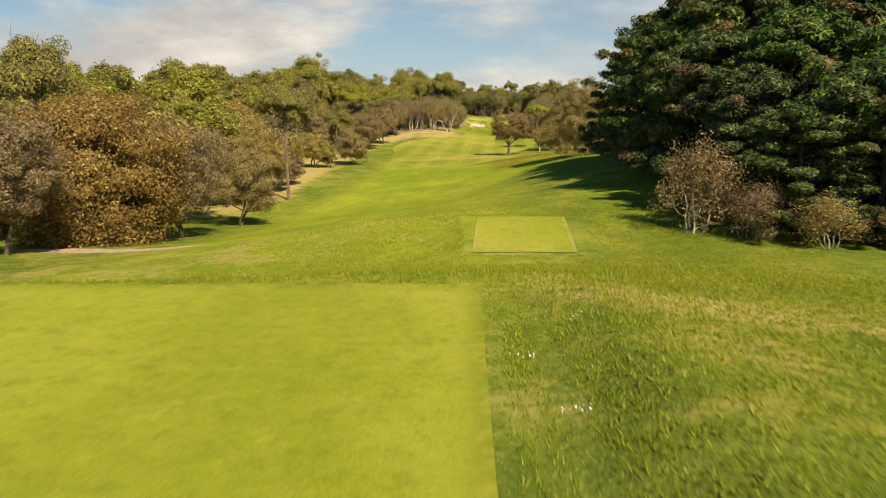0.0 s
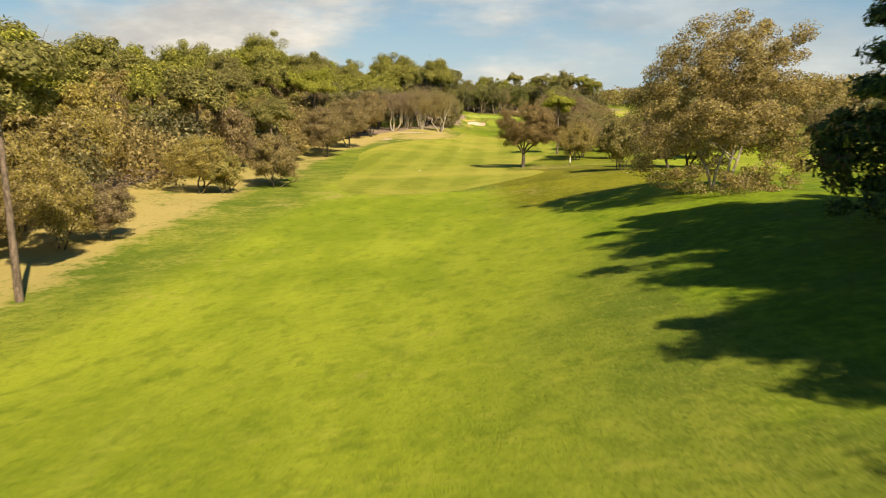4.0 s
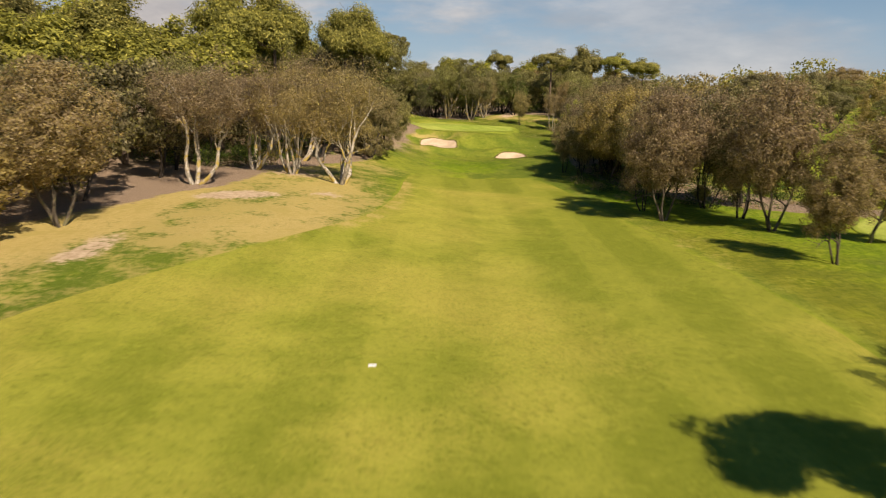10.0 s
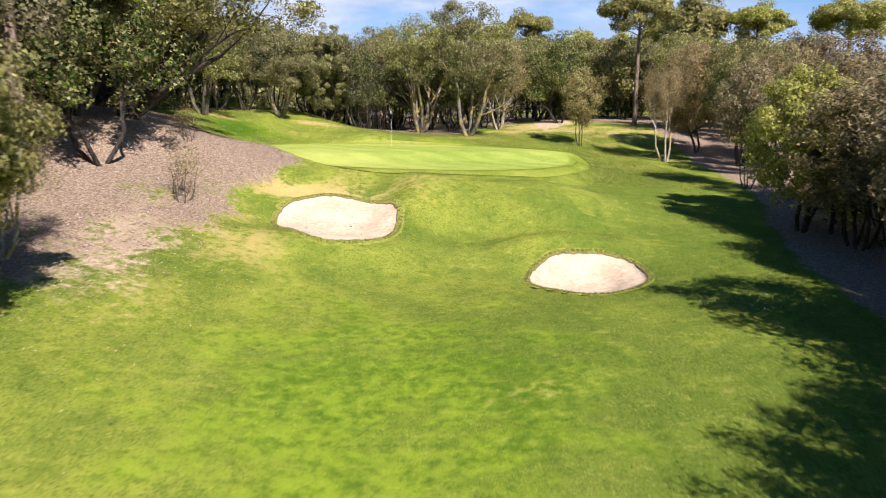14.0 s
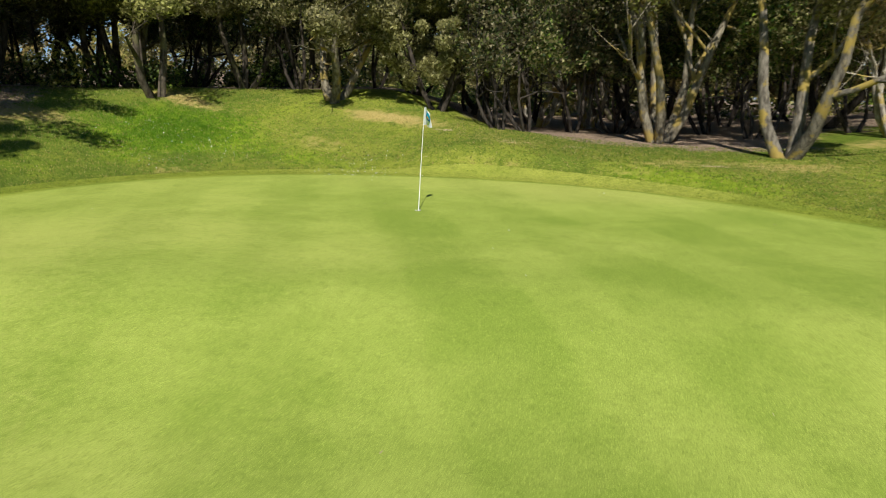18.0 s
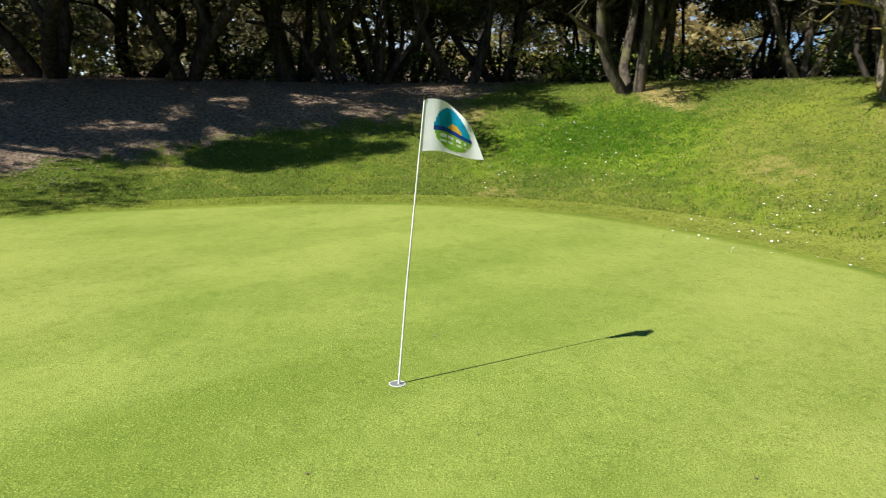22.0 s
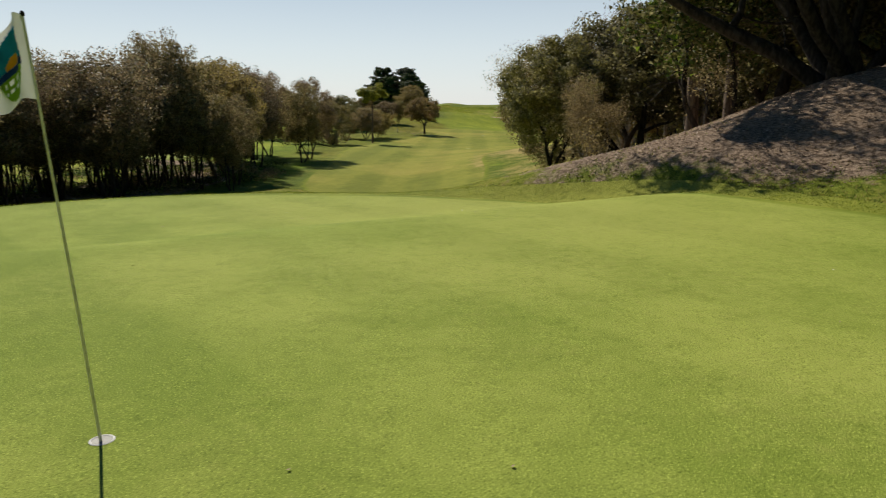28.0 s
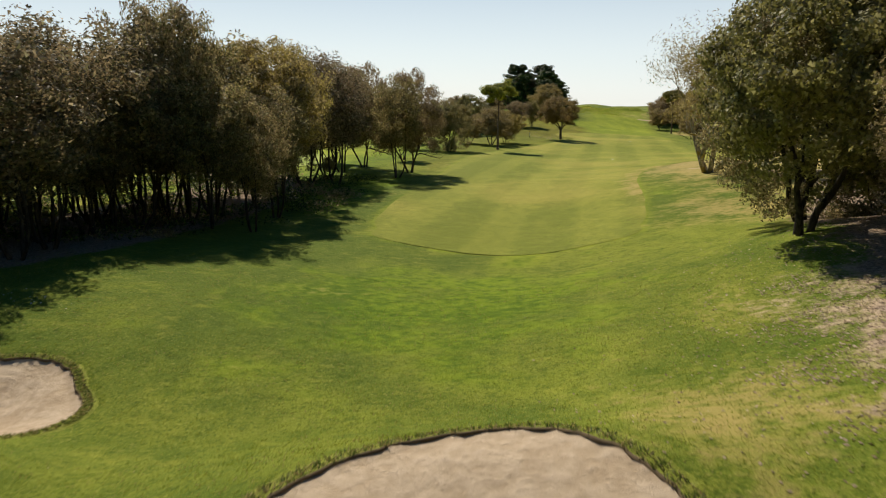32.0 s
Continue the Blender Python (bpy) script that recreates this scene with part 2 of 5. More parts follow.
def ground_material():
    """Rough grass with straw, bare sand and leaf litter where the attributes of the sheet say so."""
    m, t = material("rough grass")
    p = place(t)
    big, mid, fine, grain = noisy(t, p, 0.055, 4), noisy(t, p, 0.4, 5), noisy(t, p, 2.6, 6, 0.68), noisy(t, p, 26.0, 4, 0.7)
    streak = noisy(t, p, 0.35, 5, 0.6, (1.0, 0.45, 1.0))
    c = mixed(t, (0.105, 0.155, 0.020), (0.235, 0.265, 0.036), ramp(t, maths(t, "ADD", big, maths(t, "MULTIPLY", mid, 0.9)), 0.76, 1.16))
    c = mixed(t, c, (0.050, 0.090, 0.012), maths(t, "MULTIPLY", ramp(t, fine, 0.52, 0.32), 0.55))
    c = mixed(t, c, (0.32, 0.34, 0.06), maths(t, "MULTIPLY", ramp(t, grain, 0.52, 0.72), 0.6))
    tuft = noisy(t, p, 13.0, 4, 0.72)
    c = mixed(t, c, (0.040, 0.072, 0.010), maths(t, "MULTIPLY", ramp(t, tuft, 0.49, 0.36), 0.62))
    c = mixed(t, c, (0.40, 0.36, 0.11), maths(t, "MULTIPLY", ramp(t, tuft, 0.58, 0.68), 0.5))
    c = mixed(t, c, mixed(t, (0.205, 0.270, 0.020), (0.375, 0.422, 0.040), ramp(t, maths(t, "ADD", maths(t, "ADD", big, maths(t, "MULTIPLY", streak, 0.9)), maths(t, "MULTIPLY", fine, 0.5)), 0.92, 1.52)), maths(t, "MULTIPLY", attribute(t, "semi"), 0.8))
    swath = node(t, "ShaderNodeMapping", Vector=p, Rotation=(0, 0, 0.6), Scale=(1.0, 0.22, 1.0)).outputs[0]
    c = mixed(t, c, (0.33, 0.36, 0.055), maths(t, "MULTIPLY", ramp(t, noisy(t, swath, 0.55, 4, 0.55), 0.50, 0.74), 0.22))
    c = mixed(t, c, (0.085, 0.135, 0.012), maths(t, "MULTIPLY", ramp(t, noisy(t, p, 1.1, 6, 0.7, (1.0, 0.6, 1.0)), 0.50, 0.33), 0.42))
    c = mixed(t, c, (0.44, 0.42, 0.075), maths(t, "MULTIPLY", ramp(t, noisy(t, p, 1.7, 6, 0.7, (0.7, 1.0, 1.0)), 0.53, 0.70), 0.30))
    c = mixed(t, c, (0.055, 0.095, 0.010), maths(t, "MULTIPLY", ramp(t, tuft, 0.47, 0.34), 0.45))
    juicy = mixed(t, (0.070, 0.142, 0.008), (0.208, 0.300, 0.018), ramp(t, maths(t, "ADD", fine, maths(t, "MULTIPLY", streak, 0.6)), 0.62, 0.98))
    c = mixed(t, c, juicy, maths(t, "MULTIPLY", ramp(t, maths(t, "ADD", attribute(t, "lush"), maths(t, "MULTIPLY", maths(t, "SUBTRACT", mid, 0.5), 1.8)), 0.25, 0.9), 0.80))
    ragged = maths(t, "MULTIPLY", maths(t, "SUBTRACT", maths(t, "ADD", fine, mid), 1.0), 0.9)
    c = mixed(t, c, mixed(t, (0.105, 0.096, 0.008), (0.235, 0.205, 0.022), ramp(t, maths(t, "ADD", fine, maths(t, "MULTIPLY", streak, 0.6)), 0.62, 0.98)), maths(t, "MULTIPLY", attribute(t, "olive"), 0.72))
    straw = mixed(t, (0.42, 0.315, 0.11), (0.56, 0.42, 0.19), ramp(t, grain, 0.35, 0.65))
    straw = mixed(t, straw, (0.36, 0.285, 0.095), ramp(t, maths(t, "ADD", mid, fine), 0.92, 1.2, 0.0, 0.7))
    c = mixed(t, c, straw, ramp(t, maths(t, "ADD", attribute(t, "dry"), maths(t, "MULTIPLY", ragged, 1.7)), 0.35, 0.95, 0.0, 0.85))
    sandy = mixed(t, (0.38, 0.28, 0.185), (0.54, 0.42, 0.30), ramp(t, fine, 0.35, 0.65))
    c = mixed(t, c, sandy, ramp(t, maths(t, "ADD", attribute(t, "bare"), ragged), 0.45, 0.75))
    leafy = mixed(t, (0.130, 0.092, 0.064), (0.430, 0.328, 0.245), ramp(t, noisy(t, p, 11.0, 5, 0.75), 0.38, 0.66))
    # pale leaf flecks, with the sky's glint put into their colour
    leafy = mixed(t, leafy, (0.64, 0.51, 0.39), ramp(t, grain, 0.58, 0.74, 0.0, 0.8))
    c = mixed(t, c, leafy, ramp(t, maths(t, "ADD", attribute(t, "litter"), maths(t, "MULTIPLY", ragged, 1.0)), 0.38, 0.62))
    return finish(m, t, c, 0.9, maths(t, "ADD", maths(t, "MULTIPLY", fine, 2.0), grain), 0.06, 0.05)


def leaves(name, a, b, tip, glow=0.3, spread=0.35):
    """Leaves: each its own shade, each tree its own tone."""
    m, t = material(name)
    g = t.nodes.new("ShaderNodeNewGeometry")
    one = g.outputs["Random Per Island"]
    tree_tone = t.nodes.new("ShaderNodeObjectInfo").outputs["Random"]
    c = mixed(t, a, b, one)
    c = mixed(t, c, tip, ramp(t, one, 0.78, 0.95, 0.0, 0.75))
    h = node(t, "ShaderNodeHueSaturation", Hue=maths(t, "ADD", 0.485, maths(t, "MULTIPLY", tree_tone, 0.03)),
             Saturation=maths(t, "ADD", 0.88, maths(t, "MULTIPLY", tree_tone, 0.24)), Color=c,
             Value=maths(t, "ADD", 1 - spread / 2, maths(t, "MULTIPLY", tree_tone, spread)))
    return finish(m, t, h.outputs[0], 0.6, spec=0.3, glow=glow)


def bark(name, dark, light, moss=None):
    m, t = material(name)
    p = node(t, "ShaderNodeTexCoord").outputs["Object"]
    ridges = noisy(t, p, 9.0, 5, 0.65, (1.0, 1.0, 0.25))
    c = mixed(t, dark, light, ramp(t, ridges, 0.35, 0.68))
    if moss:
        c = mixed(t, c, moss, ramp(t, noisy(t, p, 1.6, 4), 0.50, 0.60, 0.0, 0.85))
    return finish(m, t, c, 0.9, ridges, 0.03, 0.15)


def plain(name, colour, rough=0.6, spec=0.4, wear=0.12, glow=0.0):
    m, t = material(name)
    p = node(t, "ShaderNodeTexCoord").outputs["Object"]
    n = noisy(t, p, 14.0, 5, 0.6)
    c = mixed(t, colour, tuple(v * (1 - 2 * wear) for v in colour), ramp(t, n, 0.4, 0.7))
    return finish(m, t, c, rough, n, 0.003, spec, glow=glow)


def sand_material():
    m, t = material("bunker sand")
    p = place(t)
    fine, grain, mid = noisy(t, p, 5.0, 4), noisy(t, p, 90.0, 2, 0.7), noisy(t, p, 0.9, 4)
    c = mixed(t, (0.48, 0.365, 0.250), (0.62, 0.495, 0.365), ramp(t, maths(t, "ADD", fine, mid), 0.75, 1.25))
    c = mixed(t, c, (0.36, 0.26, 0.17), ramp(t, grain, 0.60, 0.75, 0.0, 0.5))
    return finish(m, t, c, 0.95, maths(t, "ADD", maths(t, "MULTIPLY", fine, 4.0), grain), 0.03, 0.1)


ROUGH = ground_material()
FAIRWAY = turf("fairway grass", (0.178, 0.212, 0.025), (0.318, 0.328, 0.052), (0.44, 0.35, 0.085), 0.38, 0.5, 1.15, 1.5, ((0.22, 0.215, 0.03), (0.42, 0.33, 0.11)), 0.35, 0.06, 1.2)
TEE = turf("tee grass", (0.222, 0.262, 0.024), (0.298, 0.325, 0.040), (0.38, 0.34, 0.08), 0.40, 0.5, 0.8, 1.3, ((0.16, 0.20, 0.02), (0.27, 0.28, 0.035)), 0.3)
# PUTTING's rim also has the shadow line of the mown step in its colour
PUTTING = turf("green grass", (0.205, 0.285, 0.040), (0.365, 0.425, 0.088), (0.40, 0.40, 0.11), 0.26, 0.45, 1.25, 2.0, ((0.150, 0.212, 0.024), (0.265, 0.318, 0.047)), 0.16, 0.07, 2.6, 0.35, 0.45)
COLLAR = turf("collar grass", (0.165, 0.222, 0.026), (0.296, 0.340, 0.050), (0.40, 0.37, 0.10), 0.0, 0.35, 1.5, 1.8, None, 0.3)
EDGE_STRAW = turf("worn tee edge", (0.25, 0.255, 0.05), (0.35, 0.33, 0.10), (0.46, 0.40, 0.2), 0.0, 0.5, 0.8)
LIP = turf("bunker lip grass", (0.140, 0.185, 0.022), (0.270, 0.300, 0.048), (0.38, 0.33, 0.10), 0.0, 0.5, 1.5, 1.5)
SAND = sand_material()
OAK_LEAF = leaves("oak leaves", (0.180, 0.134, 0.045), (0.495, 0.390, 0.138), (0.60, 0.48, 0.20), 0.5)
RUSSET_LEAF = leaves("russet leaves", (0.150, 0.088, 0.034), (0.285, 0.180, 0.070), (0.40, 0.245, 0.105), 0.38)
TWIG_LEAF = leaves("budding twigs", (0.165, 0.122, 0.060), (0.440, 0.342, 0.178), (0.54, 0.44, 0.26), 0.5)
EVER_LEAF = leaves("evergreen leaves", (0.190, 0.188, 0.044), (0.410, 0.380, 0.105), (0.62, 0.58, 0.25), 0.42)
HOLM_LEAF = leaves("holm oak leaves", (0.085, 0.080, 0.032), (0.285, 0.258, 0.116), (0.45, 0.41, 0.225), 0.46)
PINE_LEAF = leaves("pine needles", (0.130, 0.132, 0.032), (0.400, 0.385, 0.095), (0.66, 0.58, 0.15), 0.48)
CONIFER_LEAF = leaves("dark conifer sprays", (0.020, 0.042, 0.012), (0.060, 0.100, 0.022), (0.215, 0.245, 0.045), 0.2)
CONIFER_DRY = leaves("dead conifer sprays", (0.07, 0.040, 0.020), (0.13, 0.080, 0.036), (0.18, 0.12, 0.06), 0.2)
WOOD_LEAF = leaves("shaded oak leaves", (0.095, 0.094, 0.032), (0.300, 0.282, 0.104), (0.54, 0.50, 0.22), 0.42)
# dark leaves with the wood's deep shade put into their colour
SHADE_LEAF = leaves("leaves darkened for deep shade", (0.022, 0.040, 0.010), (0.085, 0.120, 0.024), (0.28, 0.36, 0.06), 0.35)
OAK_BARK = bark("oak bark", (0.042, 0.034, 0.026), (0.13, 0.108, 0.084), (0.13, 0.12, 0.06))
PALE_BARK = bark("pale oak bark", (0.16, 0.138, 0.108), (0.50, 0.455, 0.385), (0.34, 0.25, 0.05))
LICHEN_BARK = bark("lichened bark", (0.085, 0.072, 0.052), (0.25, 0.22, 0.165), (0.30, 0.22, 0.06))
GREY_BARK = bark("grey bark", (0.060, 0.052, 0.042), (0.20, 0.178, 0.145), (0.30, 0.22, 0.05))
SOIL = plain("dark turf edge", (0.17, 0.125, 0.075), 0.95, 0.1)
PINE_BARK = bark("pine bark", (0.075, 0.055, 0.042), (0.24, 0.18, 0.14))
DARK_BARK = bark("dark bark", (0.022, 0.018, 0.015), (0.075, 0.062, 0.052))


# ---- mesh helpers ----
def mesh_from(name, verts, faces, mats, per_face=None, smoothed=True):
    me = bpy.data.meshes.new(name)
    me.from_pydata([tuple(v) for v in verts], [], [tuple(f) for f in faces])
    for m in mats:
        me.materials.append(m)
    if per_face is not None:
        me.polygons.foreach_set("material_index", list(per_face))
    me.polygons.foreach_set("use_smooth", [smoothed] * len(me.polygons))
    me.update()
    return me


def part(name, me, parent, label="", m=None):
    ob = new(name, me)
    ob.parent = parent
    if m is not None:
        ob.matrix_basis = m
    return tagged(ob, label) if label else ob


def sheet(us, vs, where, drop=None):
    """A grid over us x vs, where(u, v) giving x, y, z arrays. Returns vertices and faces."""
    uu, vv = np.meshgrid(us, vs)
    x, y, z = where(uu, vv)
    verts = np.stack([x.ravel(), y.ravel(), z.ravel()], 1)
    n = len(us)
    i = np.arange(len(vs) - 1)[:, None] * n + np.arange(n - 1)[None]
    faces = np.stack([i, i + 1, i + n + 1, i + n], -1).reshape(-1, 4)
    return verts, faces


def big_mesh(name, verts, faces, mats):
    """from_pydata for large quad meshes, filled in one go."""
    me = bpy.data.meshes.new(name)
    me.vertices.add(len(verts))
    me.vertices.foreach_set("co", np.asarray(verts, np.float32).ravel())
    k = faces.shape[1]
    me.loops.add(len(faces) * k)
    me.loops.foreach_set("vertex_index", faces.astype(np.int32).ravel())
    me.polygons.add(len(faces))
    me.polygons.foreach_set("loop_start", np.arange(0, len(faces) * k, k, dtype=np.int32))
    for m in mats:
        me.materials.append(m)
    me.update(calc_edges=True)
    me.validate()
    return me


def smooth_faces(me, on=True):
    me.polygons.foreach_set("use_smooth", np.full(len(me.polygons), on))


def put_attribute(me, name, values):
    me.attributes.new(name, "FLOAT", "POINT").data.foreach_set("value", np.asarray(values, np.float32).ravel())


def ripple(x, y, f, seed):
    """Cheap uneven ground noise in -1..1."""
    return (np.sin(x * f + seed) * np.cos(y * f * 1.27 + seed * 2.1) + 0.6 * np.sin(x * f * 2.3 + y * f * 1.9 + seed * 3.3)
            + 0.4 * np.cos(x * f * 4.1 - y * f * 3.7 + seed)) / 2.0


# ---- the ground ----
def hollow(x, y):
    """How deep the bunkers are cut into the land."""
    d = 0
    for i, b in enumerate(BUNKERS):
        g = blob(x, y, *b)
        d = d + smooth(0.0, 0.20, g) * 0.75
    return d


def sand_level(x, y):
    d = 0
    for b in BUNKERS:
        g = blob(x, y, *b)
        d = d + smooth(-0.02, 0.10, g) * 0.10 + smooth(0.05, 0.8, g) * 0.30
    return land(x, y) - d


def level(x, y):
    return land(x, y) - hollow(x, y)


FW_Y = (110.8, 112, 115, 121, 129, 132.3, 134.6, 138, 142, 148, 158, 168, 180, 192, 204, 215, 225, 240, 246, 249.5, 250.9)
FW_LEFT = (-1.5, -4.5, -7.5, -9.2, -9.8, -10.0, -10.2, -10.4, -10.6, -10.8, -11.4, -12.4, -11.6, -8.4, -2.0, 3.6, 5.6, 6.6, 7.4, 8.9, 12)
FW_RIGHT = (-1.0, 2.2, 5.0, 10.2, 13.0, 12.3, 10.2, 9.6, 10.5, 12.8, 15.8, 18.6, 21.8, 23.1, 22.9, 22.6, 22.3, 22.0, 21.0, 18.8, 14)


def bed(x, y):
    """The rough sheet's height: it dips a little beneath the mown surfaces laid over it."""
    inside = smooth(-0.115, -0.07, blob(x, y, *GREEN))
    across = np.minimum(x - profile(y, FW_Y, FW_LEFT), profile(y, FW_Y, FW_RIGHT) - x)
    inside = np.maximum(inside, smooth(0.9, 1.9, across) * smooth(112.6, 113.6, y) * smooth(250.6, 249.8, y))
    return level(x, y) - 0.05 * inside


def spread_lines(knots):
    """Lines from a list of (from, to, step)."""
    return np.unique(np.round(np.concatenate([np.arange(a, b, c) for a, b, c in knots]), 3))


xs = spread_lines([(-3000, -300, 300), (-300, -100, 25), (-100, -40, 5), (-40, -12, 1.5), (-12, 45, 0.5), (45, 120, 4), (120, 400, 28), (400, 3001, 325)])
ys = spread_lines([(-3000, -300, 300), (-300, -50, 25), (-50, -10, 4), (-10, 255, 1.0), (255, 320, 0.5), (320, 380, 3), (380, 600, 20), (600, 3001, 300)])
verts, faces = sheet(xs, ys, lambda u, v: (u, v, bed(u, v)))
me = big_mesh("ground", verts, faces, [ROUGH])
smooth_faces(me)
gx, gy = verts[:, 0], verts[:, 1]
gs = gx - axis_x(gy)
# leaf litter under the woods, straw on the banks, bare sand beside the trees
wood_left = profile(gy, (0, 30, 60, 90, 130, 180, 205, 225, 245, 252, 261, 266, 270, 275, 280, 284, 286.3, 287.5, 289.7, 291.5, 293, 295, 297.5, 300, 303, 305, 312, 330),
                    (-32, -32, -33, -34, -34, -34, -30, -20, -14.5, -12, -9.7, -8.4, -7.2, -7.0, -7.6, -6.7, -7.6, -8.9, -11.3, -13.0, -14.4, -15.8, -17.6, -18.2, -20.2, -22, -25, -22))
wood_right = profile(gy, (0, 20, 40, 70, 100, 190, 205, 225, 250, 264, 269, 280, 300, 312, 330), (18, 17, 13, 14, 40, 40, 40, 20, 14.2, 15.2, 15.8, 17.6, 20.5, 22, 22))
litter = np.maximum(smooth(2.2, -2.4, gs - wood_left), smooth(-1.0, 1.5, gs - wood_right) * smooth(12, 8, gs - wood_right) * np.where(gy < 190, smooth(86, 76, gy), smooth(208, 226, gy)))
litter = np.maximum(litter, smooth(309, 314, gy + 0.5 * ripple(gx, gy, 0.4, 1) - 4.2 * np.exp(-((gx - 3) / 7) ** 2)) * smooth(62, 46, gs) * (1 - 0.75 * smooth(17, 22, gx) * smooth(328, 316, gy)))
litter = litter * smooth(-8, 4, gy) * smooth(-105, -75, gs)
dry = 0.24 + 0.32 * ripple(gx, gy, 0.06, 2) + 0.62 * smooth(0, -4, gs - profile(gy, (50, 80, 95, 130, 160, 180, 200, 290), (-17, -18.5, -20, -21, -22.4, -22.6, -21, -19))) * smooth(50, 75, gy) * smooth(285, 262, gy) * smooth(-62, -40, gs) + 0.64 * smooth(-62, -40, gs) * smooth(4.5, -2.5, gs + 10.8 - 0.06 * (gy - 205)) * smooth(198, 210, gy) * smooth(262, 245, gy)
dry = dry + 0.55 * np.exp(-((gy - 11.2 + 0.55 * (gx - 3.5) - 0.02 * (gx - 3.5) ** 2) / 1.1) ** 2) * smooth(1.0, 3.0, gx) * smooth(16, 11, gx)
dry = dry + 0.6 * np.exp(-((gx - 10.5) / 4) ** 2 - ((gy - 280.5) / 1.2) ** 2) - 0.5 * smooth(258, 268, gy) * smooth(-6, 0, gs) * smooth(281, 276, gy)
bare = 0.72 * np.exp(-((gx - 4.6) / 3.6) ** 2 - ((gy - 271) / 11) ** 2) + 1.0 * np.exp(-((gx + 6.2) / 4.2) ** 2 - ((gy - 218.6) / 2.2) ** 2) + 0.55 * np.exp(-((gx - 0.6) / 2.6) ** 2 - ((gy - 221) / 2.0) ** 2) + 0.75 * np.exp(-((gx + 10.5) / 2.0) ** 2 - ((gy - 203) / 6) ** 2)
bare = bare + 0.7 * np.exp(-((gx + 4) / 5) ** 2 - ((gy - 232) / 6) ** 2) + 1.0 * np.exp(-((gx + 5) / 3.6) ** 2 - ((gy - 253) / 6) ** 2)
bare = bare + 1.6 * np.exp(-((gx + 17.0) / 5) ** 4 - ((gy - 35.6 + 0.12 * (gx + 14.5)) / 1.2) ** 2) + 0.25 * smooth(-14, -19, gs) * smooth(-62, -40, gs) * smooth(60, 90, gy) * smooth(200, 180, gy)
bare = bare + 0.95 * np.exp(-((gx - 29.5 - 0.25 * (gy - 322)) / 2.6) ** 2 - ((gy - 322) / 9) ** 2) + 0.45 * np.exp(-((gx - 11) / 1.5) ** 2 - ((gy - 312) / 1.2) ** 2)
dry = dry + 0.35 * np.exp(-((gx - 13.6) / 3.2) ** 2 - ((gy - 138) / 5.0) ** 2) + 0.5 * np.exp(-((gx - 17.5) / 1.4) ** 2 - ((gy - 135.5) / 1.4) ** 2)
dry = dry + 0.30 * ripple(gx, gy, 0.45, 5) * smooth(296, 302, gy)
dry = dry + 0.22 * np.exp(-((gx - 7.5) / 3.0) ** 2 - ((gy - 98) / 5) ** 2) + 0.3 * smooth(21, 27, gx) * smooth(308, 314, gy) * smooth(334, 322, gy) - 0.4 * smooth(3, 6, gx) * smooth(246, 252, gy) * smooth(262, 256, gy)
dry = dry + 0.12 * smooth(9, 4, profile(gy, FW_Y, FW_LEFT) - gx) * smooth(-0.4, 0.4, profile(gy, FW_Y, FW_LEFT) - gx) * smooth(196, 208, gy) * smooth(238, 226, gy)
dry = dry - 0.14 * smooth(48, 60, gy) * smooth(114, 106, gy) * smooth(-14, -10, gs)
dry = dry - 0.42 * np.exp(-((gx - 2.2) / 4.2) ** 2 - ((gy - 237) / 8) ** 2)
STRAW_SPOTS = ((-2.4, 301.6, 1.8, 2.2, 0.75), (-1.8, 308.2, 3.4, 0.9, 0.8), (4.8, 307.7, 2.6, 1.3, 0.6), (5.8, 310.8, 3.2, 0.9, 0.85), (11.6, 309.4, 2.2, 0.8, 0.5), (19.4, 308.6, 2.4, 1.2, 0.5), (2.6, 302.6, 1.6, 0.8, 0.35))


def straw_at(x, y):
    return sum(much * np.exp(-((x - cx) / rx) ** 2 - ((y - cy) / ry) ** 2) for cx, cy, rx, ry, much in STRAW_SPOTS)


for cx, cy, rx, ry, much in STRAW_SPOTS:
    dry = dry + 1.25 * much * np.exp(-((gx - cx) / rx) ** 2 - ((gy - cy) / ry) ** 2)
for cx, cy, rx, ry in ((11.6, 309.3, 1.1, 0.4), (13.6, 310.0, 0.9, 0.35), (8.8, 309.9, 0.9, 0.35), (18.4, 308.6, 1.0, 0.4)):
    bare = bare + 0.75 * np.exp(-((gx - cx) / rx) ** 2 - ((gy - cy) / ry) ** 2)
# semi-rough; its fade towards the right near the tee paints the bank's weaker sun
semi = smooth(-18, -13, gs) * smooth(5 + 12 * smooth(60, 100, gy), -1 + 13 * smooth(60, 100, gy), gs) * smooth(6, 16, gy) * smooth(256, 250, gy) * np.where(gy > 111, smooth(0.4, -0.2, gx - profile(gy, FW_Y, FW_RIGHT)) * (1 - 0.95 * smooth(-0.3, 0.5, profile(gy, FW_Y, FW_LEFT) - gx) * smooth(150, 165, gy)), 1)
semi = np.maximum(semi, smooth(22, 26, gs) * smooth(60, 54, gs) * smooth(95, 120, gy))
